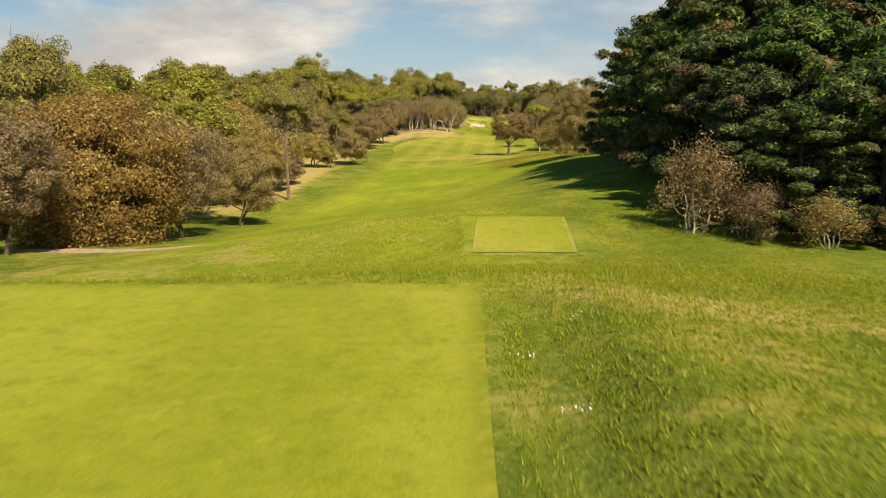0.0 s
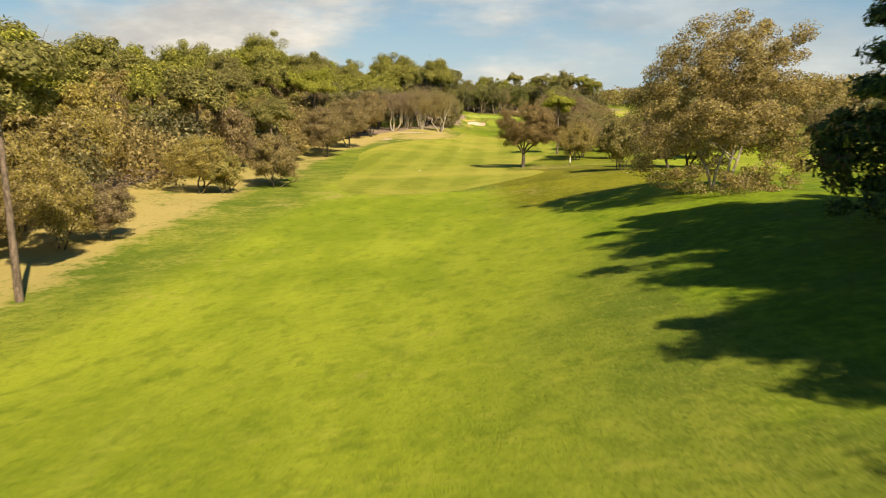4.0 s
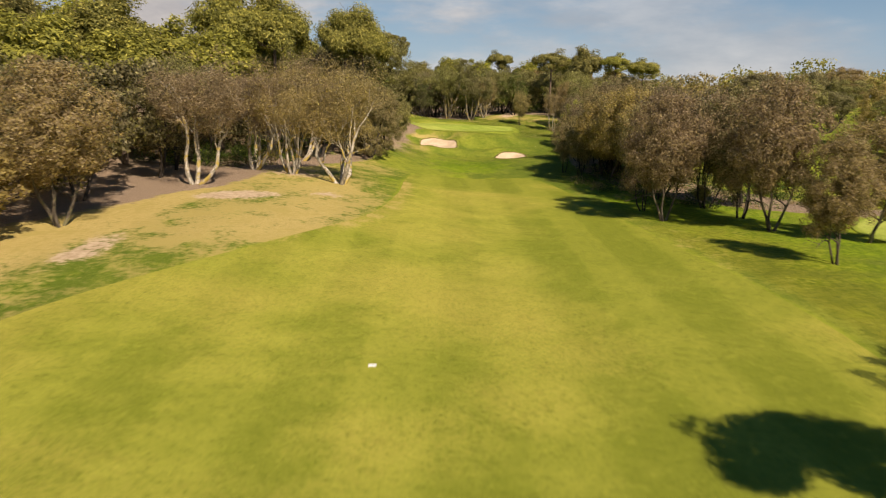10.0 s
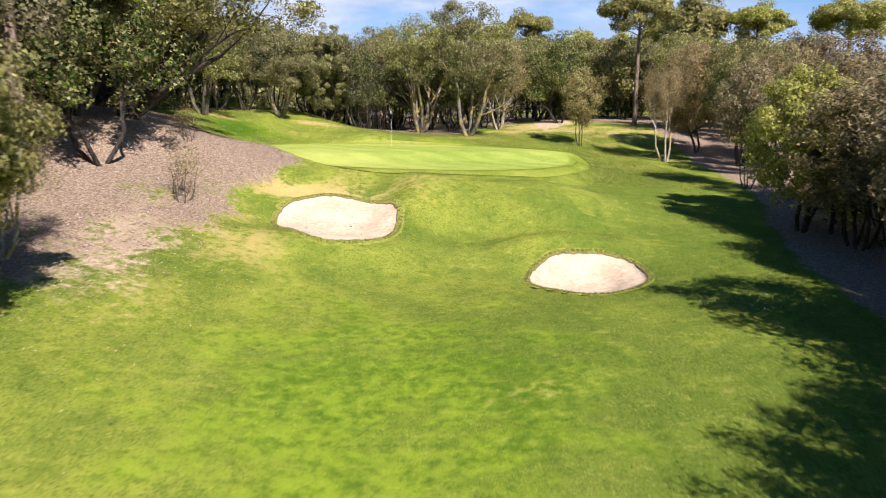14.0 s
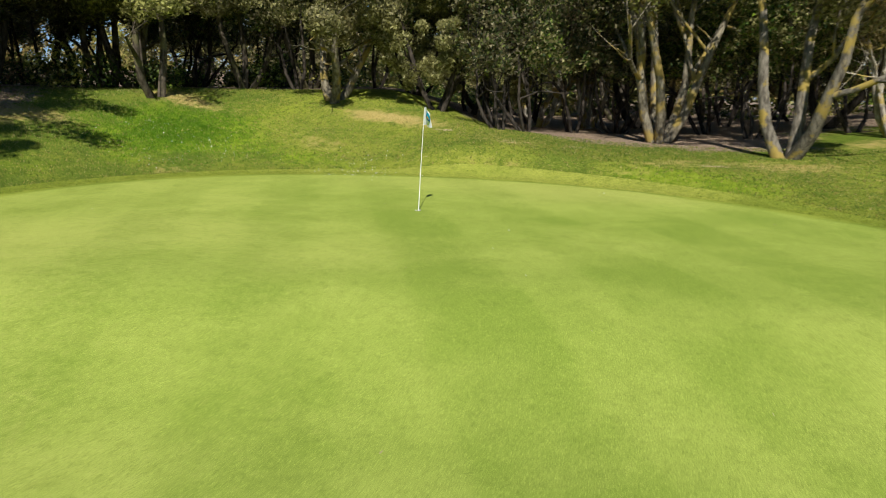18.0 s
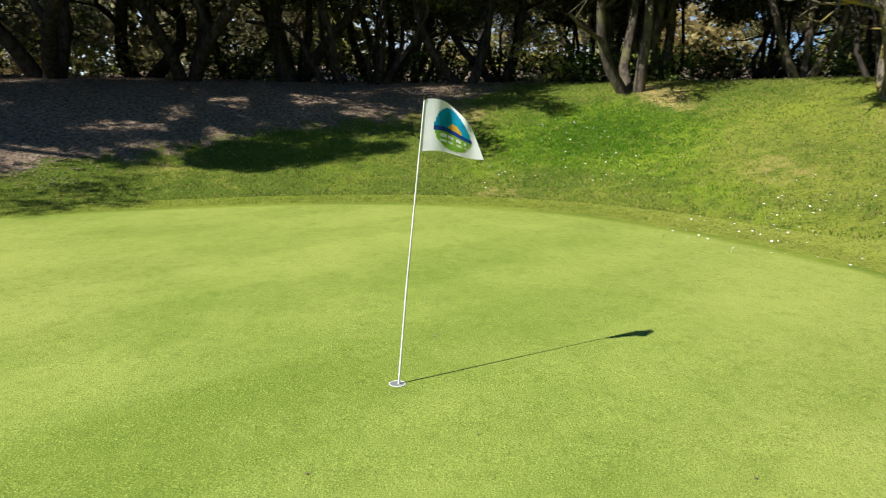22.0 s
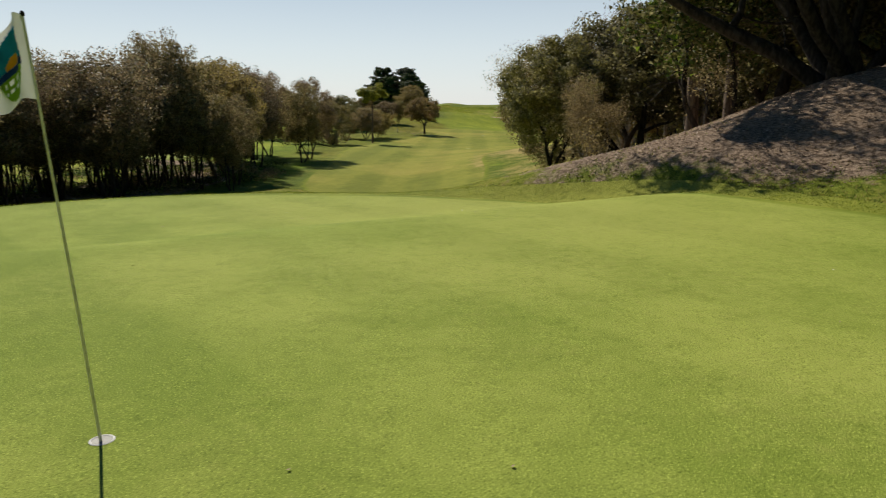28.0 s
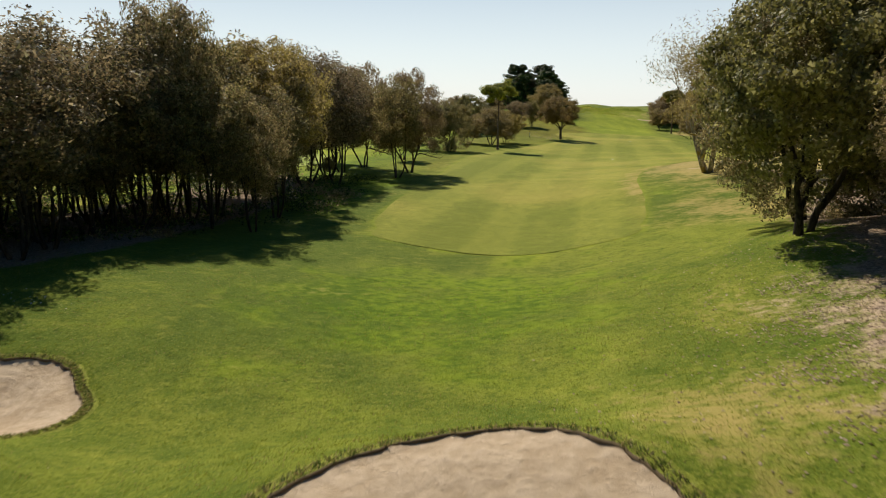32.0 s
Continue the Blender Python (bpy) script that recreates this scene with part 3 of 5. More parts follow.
lush = 1.25 * np.exp(-((gx - 0.4) / 2.0) ** 2 - ((gy - 305.4) / 2.4) ** 2) + 0.6 * np.exp(-((gx - 17.5) / 4.5) ** 2 - ((gy - 306.0) / 1.6) ** 2) + 0.5 * np.exp(-((gx - 6) / 5) ** 2 - ((gy - 305.8) / 0.9) ** 2) + 0.8 * np.exp(-((gx - 26) / 2.5) ** 2 - ((gy - 303) / 3) ** 2) + 0.85 * np.exp(-((gx - 15) / 7.5) ** 2 - ((gy - 261) / 8.5) ** 2) + 0.55 * np.exp(-((gx - 5) / 1.3) ** 2 - ((gy - 236) / 6) ** 2) + 0.5 * np.exp(-((gx - 20) / 5) ** 2 - ((gy - 309) / 2.5) ** 2)
# last term: darker grass right of the tee, the bank's shade put in colour
lush = lush + 0.75 * smooth(0.3, 3.0, gx - profile(gy, FW_Y, FW_RIGHT)) * smooth(18, 11, gx - profile(gy, FW_Y, FW_RIGHT)) * smooth(104, 114, gy) * smooth(250, 240, gy) + 0.7 * smooth(3, 8, gx - 0.03 * gy) * smooth(14, 40, gy) * smooth(112, 96, gy)
lush = lush + 0.55 * smooth(-0.5, -3.0, gx - profile(gy, FW_Y, FW_LEFT)) * smooth(-9, -4, gx - profile(gy, FW_Y, FW_LEFT)) * smooth(150, 165, gy) * smooth(206, 196, gy)
edge = blob(gx, gy, *GREEN)
lush = lush + 0.30 * smooth(-0.10, -0.22, edge) * smooth(-1.0, -0.6, edge) * smooth(294, 299, gy) * smooth(14, 8, gx)
dry = dry - 0.22 * smooth(-0.10, -0.22, edge) * smooth(-1.0, -0.6, edge) * smooth(294, 299, gy)
olive = smooth(4.5, 8.5, gx) * smooth(88, 96, gy) * smooth(150, 128, gy) * smooth(30, 20, gx)
olive = np.maximum(olive, 0.5 * smooth(0.3, 1.5, gx - profile(gy, FW_Y, FW_RIGHT)) * smooth(34, 26, gx) * smooth(120, 132, gy) * smooth(225, 205, gy))
lush = lush * (1 - 0.8 * olive)
dry = dry - 0.14 * olive + 0.24 * olive * np.maximum(ripple(gx, gy, 0.32, 8), 0)
put_attribute(me, "olive", olive)
put_attribute(me, "lush", lush)
put_attribute(me, "semi", semi)
put_attribute(me, "litter", np.clip(litter - 0.75 * np.clip(bare, 0, 1), 0, 1))
put_attribute(me, "dry", np.clip(dry, 0, 1))
put_attribute(me, "bare", np.clip(bare, 0, 1))
tagged(new("ground", me), "rough grass land with straw, leaf litter and bare sand", "ground", kind="structure")


def drape(name, us, vs, where, mat, lift, label, category, base=None, rim=None, mown=None):
    """A mown surface laid over the land; rim: how far it frays at its edges."""
    def placed(u, v):
        x, y = where(u, v)
        return x, y, (base or level)(x, y) + lift
    verts, faces = sheet(us, vs, placed)
    me = big_mesh(name, verts, faces, [mat])
    smooth_faces(me)
    put_attribute(me, "across", mown(verts[:, 0], verts[:, 1]) if mown else verts[:, 0] - axis_x(verts[:, 1]))
    if rim is not None:
        uu, vv = np.meshgrid(us, vs)
        put_attribute(me, "rim", rim(uu, vv))
    return tagged(new(name, me), label, category, kind="structure")


def on_fairway(u, v):
    return profile(v, FW_Y, FW_LEFT) * (1 - u) + profile(v, FW_Y, FW_RIGHT) * u, v


drape("fairway", np.linspace(0, 1, 40), np.concatenate([np.linspace(110.8, 116, 14), np.arange(116.7, 245, 0.8), np.linspace(245.4, 250.9, 14)]),
      on_fairway, FAIRWAY, 0.015, "mown fairway with pale stripes and dry patches", "fairway",
      rim=lambda u, v: 0.62 * smooth(0.15, 0, u) * smooth(198, 212, v) * smooth(246, 234, v) * smooth(249, 243, v))
drape("tee_ground", np.linspace(0, 1, 24), np.linspace(-18, 12.4, 40), lambda u, v: (-15.2 * (1 - u) + (0.30 + 0.022 * v) * u, v), TEE, 0.03, "flat close-mown teeing ground", "tee",
      rim=lambda u, v: np.maximum(smooth(0.975, 1.01, u), smooth(11.7, 12.6, v)))
drape("forward_tee", np.linspace(0.0, 1, 14), np.linspace(22.75, 30.2, 24), lambda u, v: (0.88 + 0.068 * (v - 22.75) + u * (3.24 + 0.035 * (v - 22.75)), v),
      TEE, 0.03, "small rectangular forward tee with worn straw edges", "tee", rim=lambda u, v: 0 * u)
drape("tee_edge", np.linspace(0, 1, 14), np.linspace(22.62, 30.32, 26), lambda u, v: (0.80 + 0.068 * (v - 22.5) + u * (3.40 + 0.035 * (v - 22.5)), v),
      EDGE_STRAW, 0.022, "thin straw-coloured worn edge round the tee", "turf edge")


def oval(b, a, grow=1.0):
    """The outline of an oval as blob() draws it."""
    cx, cy, rx, ry, turn, wave = b
    r = (1 + wave * np.sin(3 * a + 1) + 0.5 * wave * np.sin(5 * a)) * grow
    u, v = r * rx * np.cos(a), r * ry * np.sin(a)
    return cx + u * math.cos(turn) - v * math.sin(turn), cy + u * math.sin(turn) + v * math.cos(turn)


def disc(name, b, grow, rings, spokes, mat, lift, label, category, ragged=0.0, base=None, rim=None, mown=None):
    def where(u, v):
        ox, oy = oval(b, u, grow)
        k = v * (1 + ragged * (np.sin(23 * u) + np.sin(37 * u + 1) + np.sin(61 * u)) / 3 * v)
        return b[0] + (ox - b[0]) * k, b[1] + (oy - b[1]) * k
    return drape(name, np.linspace(0, 2 * math.pi, spokes), np.linspace(0.002, 1, rings), where, mat, lift, label, category, base, rim, mown)


disc("green_collar", GREEN, 1.10, 40, 120, COLLAR, 0.018, "slightly longer collar of grass round the green", "collar")
disc("putting_green", GREEN, 1.0, 40, 120, PUTTING, 0.030, "close-mown putting green in two tiers", "green", rim=lambda u, v: smooth(0.95, 1.0, v), mown=lambda x, y: 0.8 * x + 0.6 * y)
for b in BUNKERS:
    disc("bunker", b, 0.985, 22, 96, SAND, 0.02, "shallow bunker of pale raked sand with a turf lip", "bunker", 0.02, sand_level)


# ---- trees ----
def tube(points, radii, sides, verts, faces):
    """A tapering tube through the points, added to verts and faces."""
    base = len(verts)
    pts = [Vector(p) for p in points]
    for i, p in enumerate(pts):
        d = (pts[min(i + 1, len(pts) - 1)] - pts[max(i - 1, 0)]).normalized()
        side = d.cross(Vector((0.31, 0.95, 0.1))).normalized()
        other = d.cross(side)
        for k in range(sides):
            a = 2 * math.pi * k / sides
            verts.append(p + (side * math.cos(a) + other * math.sin(a)) * radii[i])
    for i in range(len(pts) - 1):
        for k in range(sides):
            n = (k + 1) % sides
            faces.append((base + i * sides + k, base + i * sides + n, base + (i + 1) * sides + n, base + (i + 1) * sides + k))


def grow(rng, start, way, length, radius, depth, wander, lift, fork, limbs, tips, ratio=0.68):
    """A limb that bends as it goes and forks; limbs collects tubes, tips the ends with their size."""
    n = 5 if depth > 1 else 3
    pts, radii, p, d = [start], [radius], Vector(start), Vector(way).normalized()
    for i in range(n):
        d = (d + Vector((rng.gauss(0, wander), rng.gauss(0, wander), rng.gauss(0, wander) + lift))).normalized()
        p = p + d * (length / n)
        pts.append(p.copy())
        radii.append(radius * (1 - 0.55 * (i + 1) / n))
        if depth > 0 and i >= 1 and rng.random() < fork:
            turn = Vector((rng.gauss(0, 1), rng.gauss(0, 1), rng.gauss(0.15, 0.5))).normalized()
            grow(rng, p.copy(), d * 0.55 + turn * 0.8, length * ratio * rng.uniform(0.7, 1.1), radii[-1] * 0.62, depth - 1, wander, lift, fork, limbs, tips, ratio)
    limbs.append((pts, radii, 6 if radius > 0.08 else 4 if radius > 0.03 else 3))
    tips.append((p, depth))
    if depth <= 1:
        tips.append((pts[len(pts) // 2], depth))


def leaf_mesh(name, centres, sizes, outward, mats, per_leaf, rng, long=1.5, flat=0.0):
    """One small leaf spray for every centre, turned at random but mostly facing outward."""
    n = len(centres)
    nrm = outward * (1.0 + flat) + rng.normal(0, 0.75, (n, 3))
    if flat:
        nrm[:, 2] += flat
    nrm /= np.linalg.norm(nrm, axis=1)[:, None]
    ref = rng.normal(0, 1, (n, 3))
    u = np.cross(nrm, ref)
    u /= np.linalg.norm(u, axis=1)[:, None]
    v = np.cross(nrm, u)
    s = sizes[:, None]
    a, b = u * s * 0.62 * long, v * s * 0.62
    tri = np.stack([centres - a, centres + a * 0.75 - b + nrm * s * 0.15, centres + a * 0.55 + b], 1)
    me = big_mesh(name, tri.reshape(-1, 3), np.arange(n * 3).reshape(-1, 3), mats)
    me.polygons.foreach_set("material_index", np.asarray(per_leaf, np.int32))
    return me


def limb_mesh(name, limbs, mat):
    verts, faces = [], []
    for pts, radii, sides in limbs:
        tube(pts, radii, sides, verts, faces)
    return mesh_from(name, verts, faces, [mat])


def clumps(nr, tips, count, clump, size, squash=0.75, centre=None):
    """Leaves in clumps about the tips. Returns centres, sizes, outward directions."""
    t = np.array([tuple(p) for p, _ in tips])
    i = nr.integers(0, len(t), count)
    off = nr.normal(0, 1, (count, 3))
    off /= np.linalg.norm(off, axis=1)[:, None]
    reach = clump * nr.uniform(0.25, 1.0, (count, 1)) ** 0.6
    tipsize = nr.uniform(0.7, 1.3, len(t))[i][:, None]
    off = off * reach * tipsize
    off[:, 2] *= squash
    c = t[i] + off
    mid = t.mean(0) if centre is None else np.array(centre)
    out = off / np.linalg.norm(off, axis=1)[:, None] + 0.9 * (c - mid) / np.maximum(np.linalg.norm(c - mid, axis=1), 0.1)[:, None]
    return c, nr.uniform(size * 0.6, size * 1.4, count), out


def broadleaf(seed, height, radius, stems, low, leafmats, barkmat, count, clump, size, wander=0.22, fork=0.62, mix=(1.0,), trunk=0.16, full=70, bole=0.0, shift=0.0, long=1.5, depth=3):
    """A broad crown on one or more leaning stems. Returns the meshes of its trunk, branches and crown."""
    rng, nr = random.Random(seed), np.random.default_rng(seed)
    limbs, tips = [], []
    if bole:  # one upright trunk, forking at the top of the bole
        limbs.append(([Vector((0, 0, -0.2)), Vector((0, 0, 0.12)), Vector((0.04, 0, bole * 0.5)), Vector((0.02, 0.05, bole * 1.02))],
                      [trunk * 1.5, trunk * 1.15, trunk, trunk * 0.9], 10))
    for k in range(stems):
        a = 2 * math.pi * (k + rng.random() * 0.5) / stems
        lean = 0.10 if stems == 1 else rng.uniform(0.3, 0.62) * (1.25 if bole else 1)
        off = 0.2 * (stems > 1) * (0.35 if bole else 1)
        start = Vector((math.cos(a) * off, math.sin(a) * off, bole - 0.15))
        grow(rng, start, Vector((math.cos(a) * lean, math.sin(a) * lean, 1)), (height - bole) * 0.62, trunk / stems**0.35, depth, wander, 0.05, fork, limbs, tips)
    pts = np.array([tuple(p) for p, _ in tips])
    k_h, k_r = (height - clump * 0.6) / pts[:, 2].max(), (radius - clump * 0.7) / np.percentile(np.hypot(pts[:, 0], pts[:, 1]), 95)

    def fit(p):
        w = min(1.0, max(0.0, p[2]) / (0.35 * height))
        return Vector((p[0] * (1 + (k_r - 1) * w), p[1] * (1 + (k_r - 1) * w), p[2] * k_h))
    limbs = [([fit(p) for p in ps], rs, sd) for ps, rs, sd in limbs]
    limbs = [b for b in limbs if max(math.hypot(p[0], p[1]) for p in b[0]) < 1.12 * radius and (b[1][0] > 0.5 * trunk or b[0][-1][2] > 0.12 * height)]
    tips = [(fit(p), d) for p, d in tips if p[2] * k_h > low * height]
    body = nr.normal(0, 1, (full, 3))
    body /= np.linalg.norm(body, axis=1)[:, None]
    deep = nr.uniform(0.35, 1.0, (full, 1)) ** 0.4
    z0, z1 = low * height, height - 0.5 * clump
    body = body * deep * np.array((radius * 0.86, radius * 0.86, (z1 - z0) * 0.5)) + np.array((0, 0, (z0 + z1) * 0.5 + 0.04 * height))
    tips = tips + [(Vector(p), 0) for p in body]
    if shift:  # the crown hangs over to one side, and its limbs with it
        over = lambda p: Vector((p[0] + shift * max(0.0, min(1.0, (p[2] - bole * 0.7) / (0.45 * height))), p[1], p[2]))
        limbs, tips = [([over(p) for p in ps], rs, sd) for ps, rs, sd in limbs], [(over(p), d) for p, d in tips]
    c, s, out = clumps(nr, tips, count, clump, size, 0.75, (shift, 0, (z0 + z1) * 0.5))
    keep = c[:, 2] > 0.12
    c, s, out = c[keep], s[keep], out[keep]
    which = nr.choice(len(leafmats), len(c), p=mix)
    stout = 0.42 * max(rs[0] for _, rs, _ in limbs)
    return (limb_mesh("trunk", [b for b in limbs if b[1][0] >= stout], barkmat), limb_mesh("branchwork", [b for b in limbs if b[1][0] < stout], barkmat),
            leaf_mesh("crown", c, s, out, leafmats, which, nr, long))


def umbrella_pine(seed, height, radius, count, size, tiers=7, deep=0.0):
    """A tall bare trunk under a domed crown of needle tufts; deep: how far down the crown hangs."""
    rng, nr = random.Random(seed), np.random.default_rng(seed)
    limbs, tips = [], []
    p, pts, radii = Vector((0, 0, -0.2)), [], []
    lean = Vector((rng.uniform(-0.015, 0.015), rng.uniform(-0.015, 0.015), 1))
    for i in range(9):
        k = i / 8
        pts.append(p.copy())
        radii.append(0.27 * (1 - 0.6 * k))
        p = p + (lean + Vector((rng.gauss(0, 0.015), rng.gauss(0, 0.015), 0))).normalized() * (height * 0.93 / 8)
    limbs.append((pts, radii, 8))
    for i in range(tiers * 3):
        k = rng.uniform(0.70, 0.97)
        at = pts[0].lerp(pts[-1], k)
        a = rng.uniform(0, 2 * math.pi)
        reach = radius * rng.uniform(0.55, 1.0) * (1.0 - 0.35 * (k - 0.7) / 0.27)
        grow(rng, at, Vector((math.cos(a), math.sin(a), 0.25 + 0.4 * (k - 0.7) / 0.27)), reach, 0.06, 1, 0.14, 0.06, 0.6, limbs, tips, 0.5)
    tips = [(q, d) for q, d in tips if q[2] > height * 0.66]
    # many uneven lobes in a dome that is flat beneath
    lobes = []
    for i in range(26 + int(80 * deep)):
        a, k = rng.uniform(0, 2 * math.pi), rng.random()
        out_by = math.sqrt(rng.random())
        rise = (1 - out_by ** 2) ** 0.5
        lobes.append((Vector((math.cos(a) * out_by * radius * 0.86, math.sin(a) * out_by * radius * 0.86, height * (0.79 - deep + (0.155 + deep) * rise * (0.45 + 0.55 * k)))), 0))
    few = rng.sample(tips, min(len(tips), 16))
    c, s, out = clumps(nr, lobes * 2 + few, count, radius * (0.25 + 0.4 * deep), size, 0.55 + 1.5 * deep, (0, 0, height * (0.80 - deep)))
    out[:, 2] += 0.7
    return limb_mesh("trunk", limbs[:1], PINE_BARK), limb_mesh("branchwork", limbs[1:], PINE_BARK), leaf_mesh("crown", c, s, out, [PINE_LEAF], np.zeros(len(c), int), nr, 2.6)


def dark_conifer(seed, height, radius, count, size):
    """A dense dark conifer of layered, drooping sprays, with some dead ones."""
    rng, nr = random.Random(seed), np.random.default_rng(seed)
    limbs, tips = [], []
    limbs.append(([Vector((0, 0, -0.2)), Vector((0.1, 0, height * 0.5)), Vector((0, 0.1, height * 0.95))], [0.3, 0.2, 0.04], 8))
    for i in range(90):
        k = rng.uniform(0.02, 0.97)
        a = rng.uniform(0, 2 * math.pi)
        reach = radius * min(1.0, 1.22 * (1 - k) ** 0.42) * rng.uniform(0.58, 1.14)
        at = Vector((0, 0, height * k * 0.95))
        end = at + Vector((math.cos(a) * reach, math.sin(a) * reach, (0.45 * k - 0.10 + rng.uniform(0.0, 0.25)) * reach))
        limbs.append(([at, at.lerp(end, 0.5) + Vector((0, 0, 0.12 * reach)), end], [0.05, 0.035, 0.012], 4))
        for f in (0.45, 0.62, 0.78, 0.92, 1.0):
            tips.append((at.lerp(end, f) + Vector((rng.gauss(0, 0.3), rng.gauss(0, 0.3), 0.1 * reach * (1 - f))), 0))
    c, s, out = clumps(nr, tips, count, 0.72, size, 0.55, (0, 0, height * 0.4))
    out[:, 2] += 0.3
    keep = c[:, 2] > 0.1
    c, s, out = c[keep], s[keep], out[keep]
    patch = np.sin(c[:, 0] * 1.3 + seed) + np.sin(c[:, 1] * 1.1 + 2 * seed) + np.sin(c[:, 2] * 0.9) + nr.normal(0, 0.9, len(c)) > 2.1
    return limb_mesh("trunk", limbs[:1], DARK_BARK), limb_mesh("branchwork", limbs[1:], DARK_BARK), leaf_mesh("crown", c, s, out, [CONIFER_LEAF, CONIFER_DRY], patch.astype(int), nr, 3.4)


KINDS = {}


def kind_of(key, name, label, category, height, radius, *shapes):
    KINDS[key] = (name, label, category, height, radius, shapes)


kind_of("oak", "oak_tree", "broad olive-brown oak tree in early leaf", "tree", 8, 4,
        *[broadleaf(s, 8, 4, n, 0.22, [OAK_LEAF, TWIG_LEAF], OAK_BARK, 40000, 0.66, 0.062, 0.2, 0.72, (0.5, 0.5), full=130, long=2.4) for s, n in ((1, 1), (2, 2), (3, 3))])
kind_of("bare", "bare_oak_tree", "pale-barked oak with many stems and thin budding twigs", "tree", 10, 4,
        *[broadleaf(s, 10, 4, n, 0.34, [TWIG_LEAF, OAK_LEAF], PALE_BARK, 19000, 0.75, 0.034, 0.19, 0.82, (0.9, 0.1), trunk=0.26, full=26, long=5.5, depth=4) for s, n in ((11, 4), (12, 3), (13, 5))])
kind_of("ever", "evergreen_tree", "rounded yellow-green evergreen tree with glossy leaves", "tree", 7.5, 4,
        *[broadleaf(s, 7.5, 4, n, 0.10, [EVER_LEAF, HOLM_LEAF], DARK_BARK, 60000, 0.55, 0.080, mix=(0.8, 0.2), trunk=0.2, full=150) for s, n in ((21, 3), (22, 4))])
kind_of("holm", "holm_oak_tree", "grey-green holm oak with a dense leafy crown and dark trunk", "tree", 8, 4,
        *[broadleaf(s, 8, 4, n, 0.34, [HOLM_LEAF, EVER_LEAF], DARK_BARK, 34000, 0.7, 0.095, mix=(0.85, 0.15), trunk=0.30, full=100) for s, n in ((31, 1), (32, 2), (33, 2))])
kind_of("slim", "slender_tree", "slender dark-stemmed tree with a grey-brown crown", "tree", 8.5, 3,
        *[broadleaf(s, 8.5, 3, n, 0.25, [HOLM_LEAF, TWIG_LEAF], DARK_BARK, 17000, 0.6, 0.068, 0.10, 0.74, (0.34, 0.66), trunk=0.12, full=110, long=2.4) for s, n in ((41, 3), (42, 2), (43, 4))])
kind_of("russet", "russet_tree", "broad low tree with russet-brown leaves down to the grass", "tree", 8, 5,
        *[broadleaf(s, 8, 5, n, -0.2, [RUSSET_LEAF, OAK_LEAF], OAK_BARK, 95000, 0.85, 0.070, mix=(0.8, 0.2), full=420, long=2.0) for s, n in ((51, 4),)])
kind_of("shrub", "shrub", "rounded olive-brown shrub on several stems", "shrub", 5, 2.7,
        *[broadleaf(s, 5, 2.7, n, 0.12, [OAK_LEAF, TWIG_LEAF], OAK_BARK, 22000, 0.5, 0.056, mix=(0.5, 0.5), trunk=0.09, full=90, long=2.4) for s, n in ((61, 4), (62, 3))])
kind_of("twig_shrub", "shrub", "tall thin shrub of pale twigs with a few russet leaves", "shrub", 4, 1.6,
        broadleaf(63, 4, 1.6, 5, 0.08, [TWIG_LEAF, RUSSET_LEAF], PALE_BARK, 8000, 0.4, 0.040, 0.16, 0.82, (0.7, 0.3), trunk=0.07, full=40, long=2.0, depth=4))
kind_of("green_shrub", "green_shrub", "small yellow-green shrub with fresh leaves", "shrub", 4, 2,
        *[broadleaf(s, 4, 2, n, 0.12, [EVER_LEAF, OAK_LEAF], OAK_BARK, 18000, 0.4, 0.075, mix=(0.6, 0.4), trunk=0.08, full=60) for s, n in ((71, 4),)])
kind_of("dry_shrub", "dry_shrub", "leafless dry shrub of thin brown twigs", "shrub", 3, 1.5,
        *[broadleaf(s, 3, 1.5, n, 0.1, [TWIG_LEAF], OAK_BARK, 1100, 0.35, 0.026, 0.3, 0.8, trunk=0.05, full=10, long=3.0, depth=4) for s, n in ((81, 6),)])
kind_of("pine", "pine_tree", "tall umbrella pine with a bare trunk and flat green crown", "tree", 14, 4,
        *[umbrella_pine(s, 14, 4, 30000, 0.100, deep=0.15) for s in (91, 92, 93)])
kind_of("umbrella", "pine_tree", "lone umbrella pine with a bare trunk and flat dark crown", "tree", 14, 4, umbrella_pine(96, 14, 4, 20000, 0.100))
kind_of("lone", "oak_tree", "broad rounded oak on one short upright trunk", "tree", 8.6, 4.6,
        broadleaf(111, 8.6, 4.6, 6, 0.36, [OAK_LEAF, RUSSET_LEAF], OAK_BARK, 150000, 0.5, 0.047, 0.2, 0.72, (0.6, 0.4), trunk=0.23, full=230, bole=2.5, shift=0.25))
kind_of("dome", "oak_tree", "wide domed oak with many stems, leafy to the grass", "tree", 7.6, 4.7,
        broadleaf(121, 7.6, 4.7, 6, -0.22, [OAK_LEAF, TWIG_LEAF], PALE_BARK, 130000, 0.5, 0.052, 0.14, 0.75, (0.6, 0.4), trunk=0.15, full=260))
kind_of("grey", "grey_oak_tree", "big oak with grey trunks from one root and some yellow lichen", "tree", 12, 5,
        broadleaf(131, 12, 5, 3, 0.34, [WOOD_LEAF, HOLM_LEAF], GREY_BARK, 24000, 0.7, 0.088, 0.12, 0.7, (0.6, 0.4), trunk=0.33, full=60))
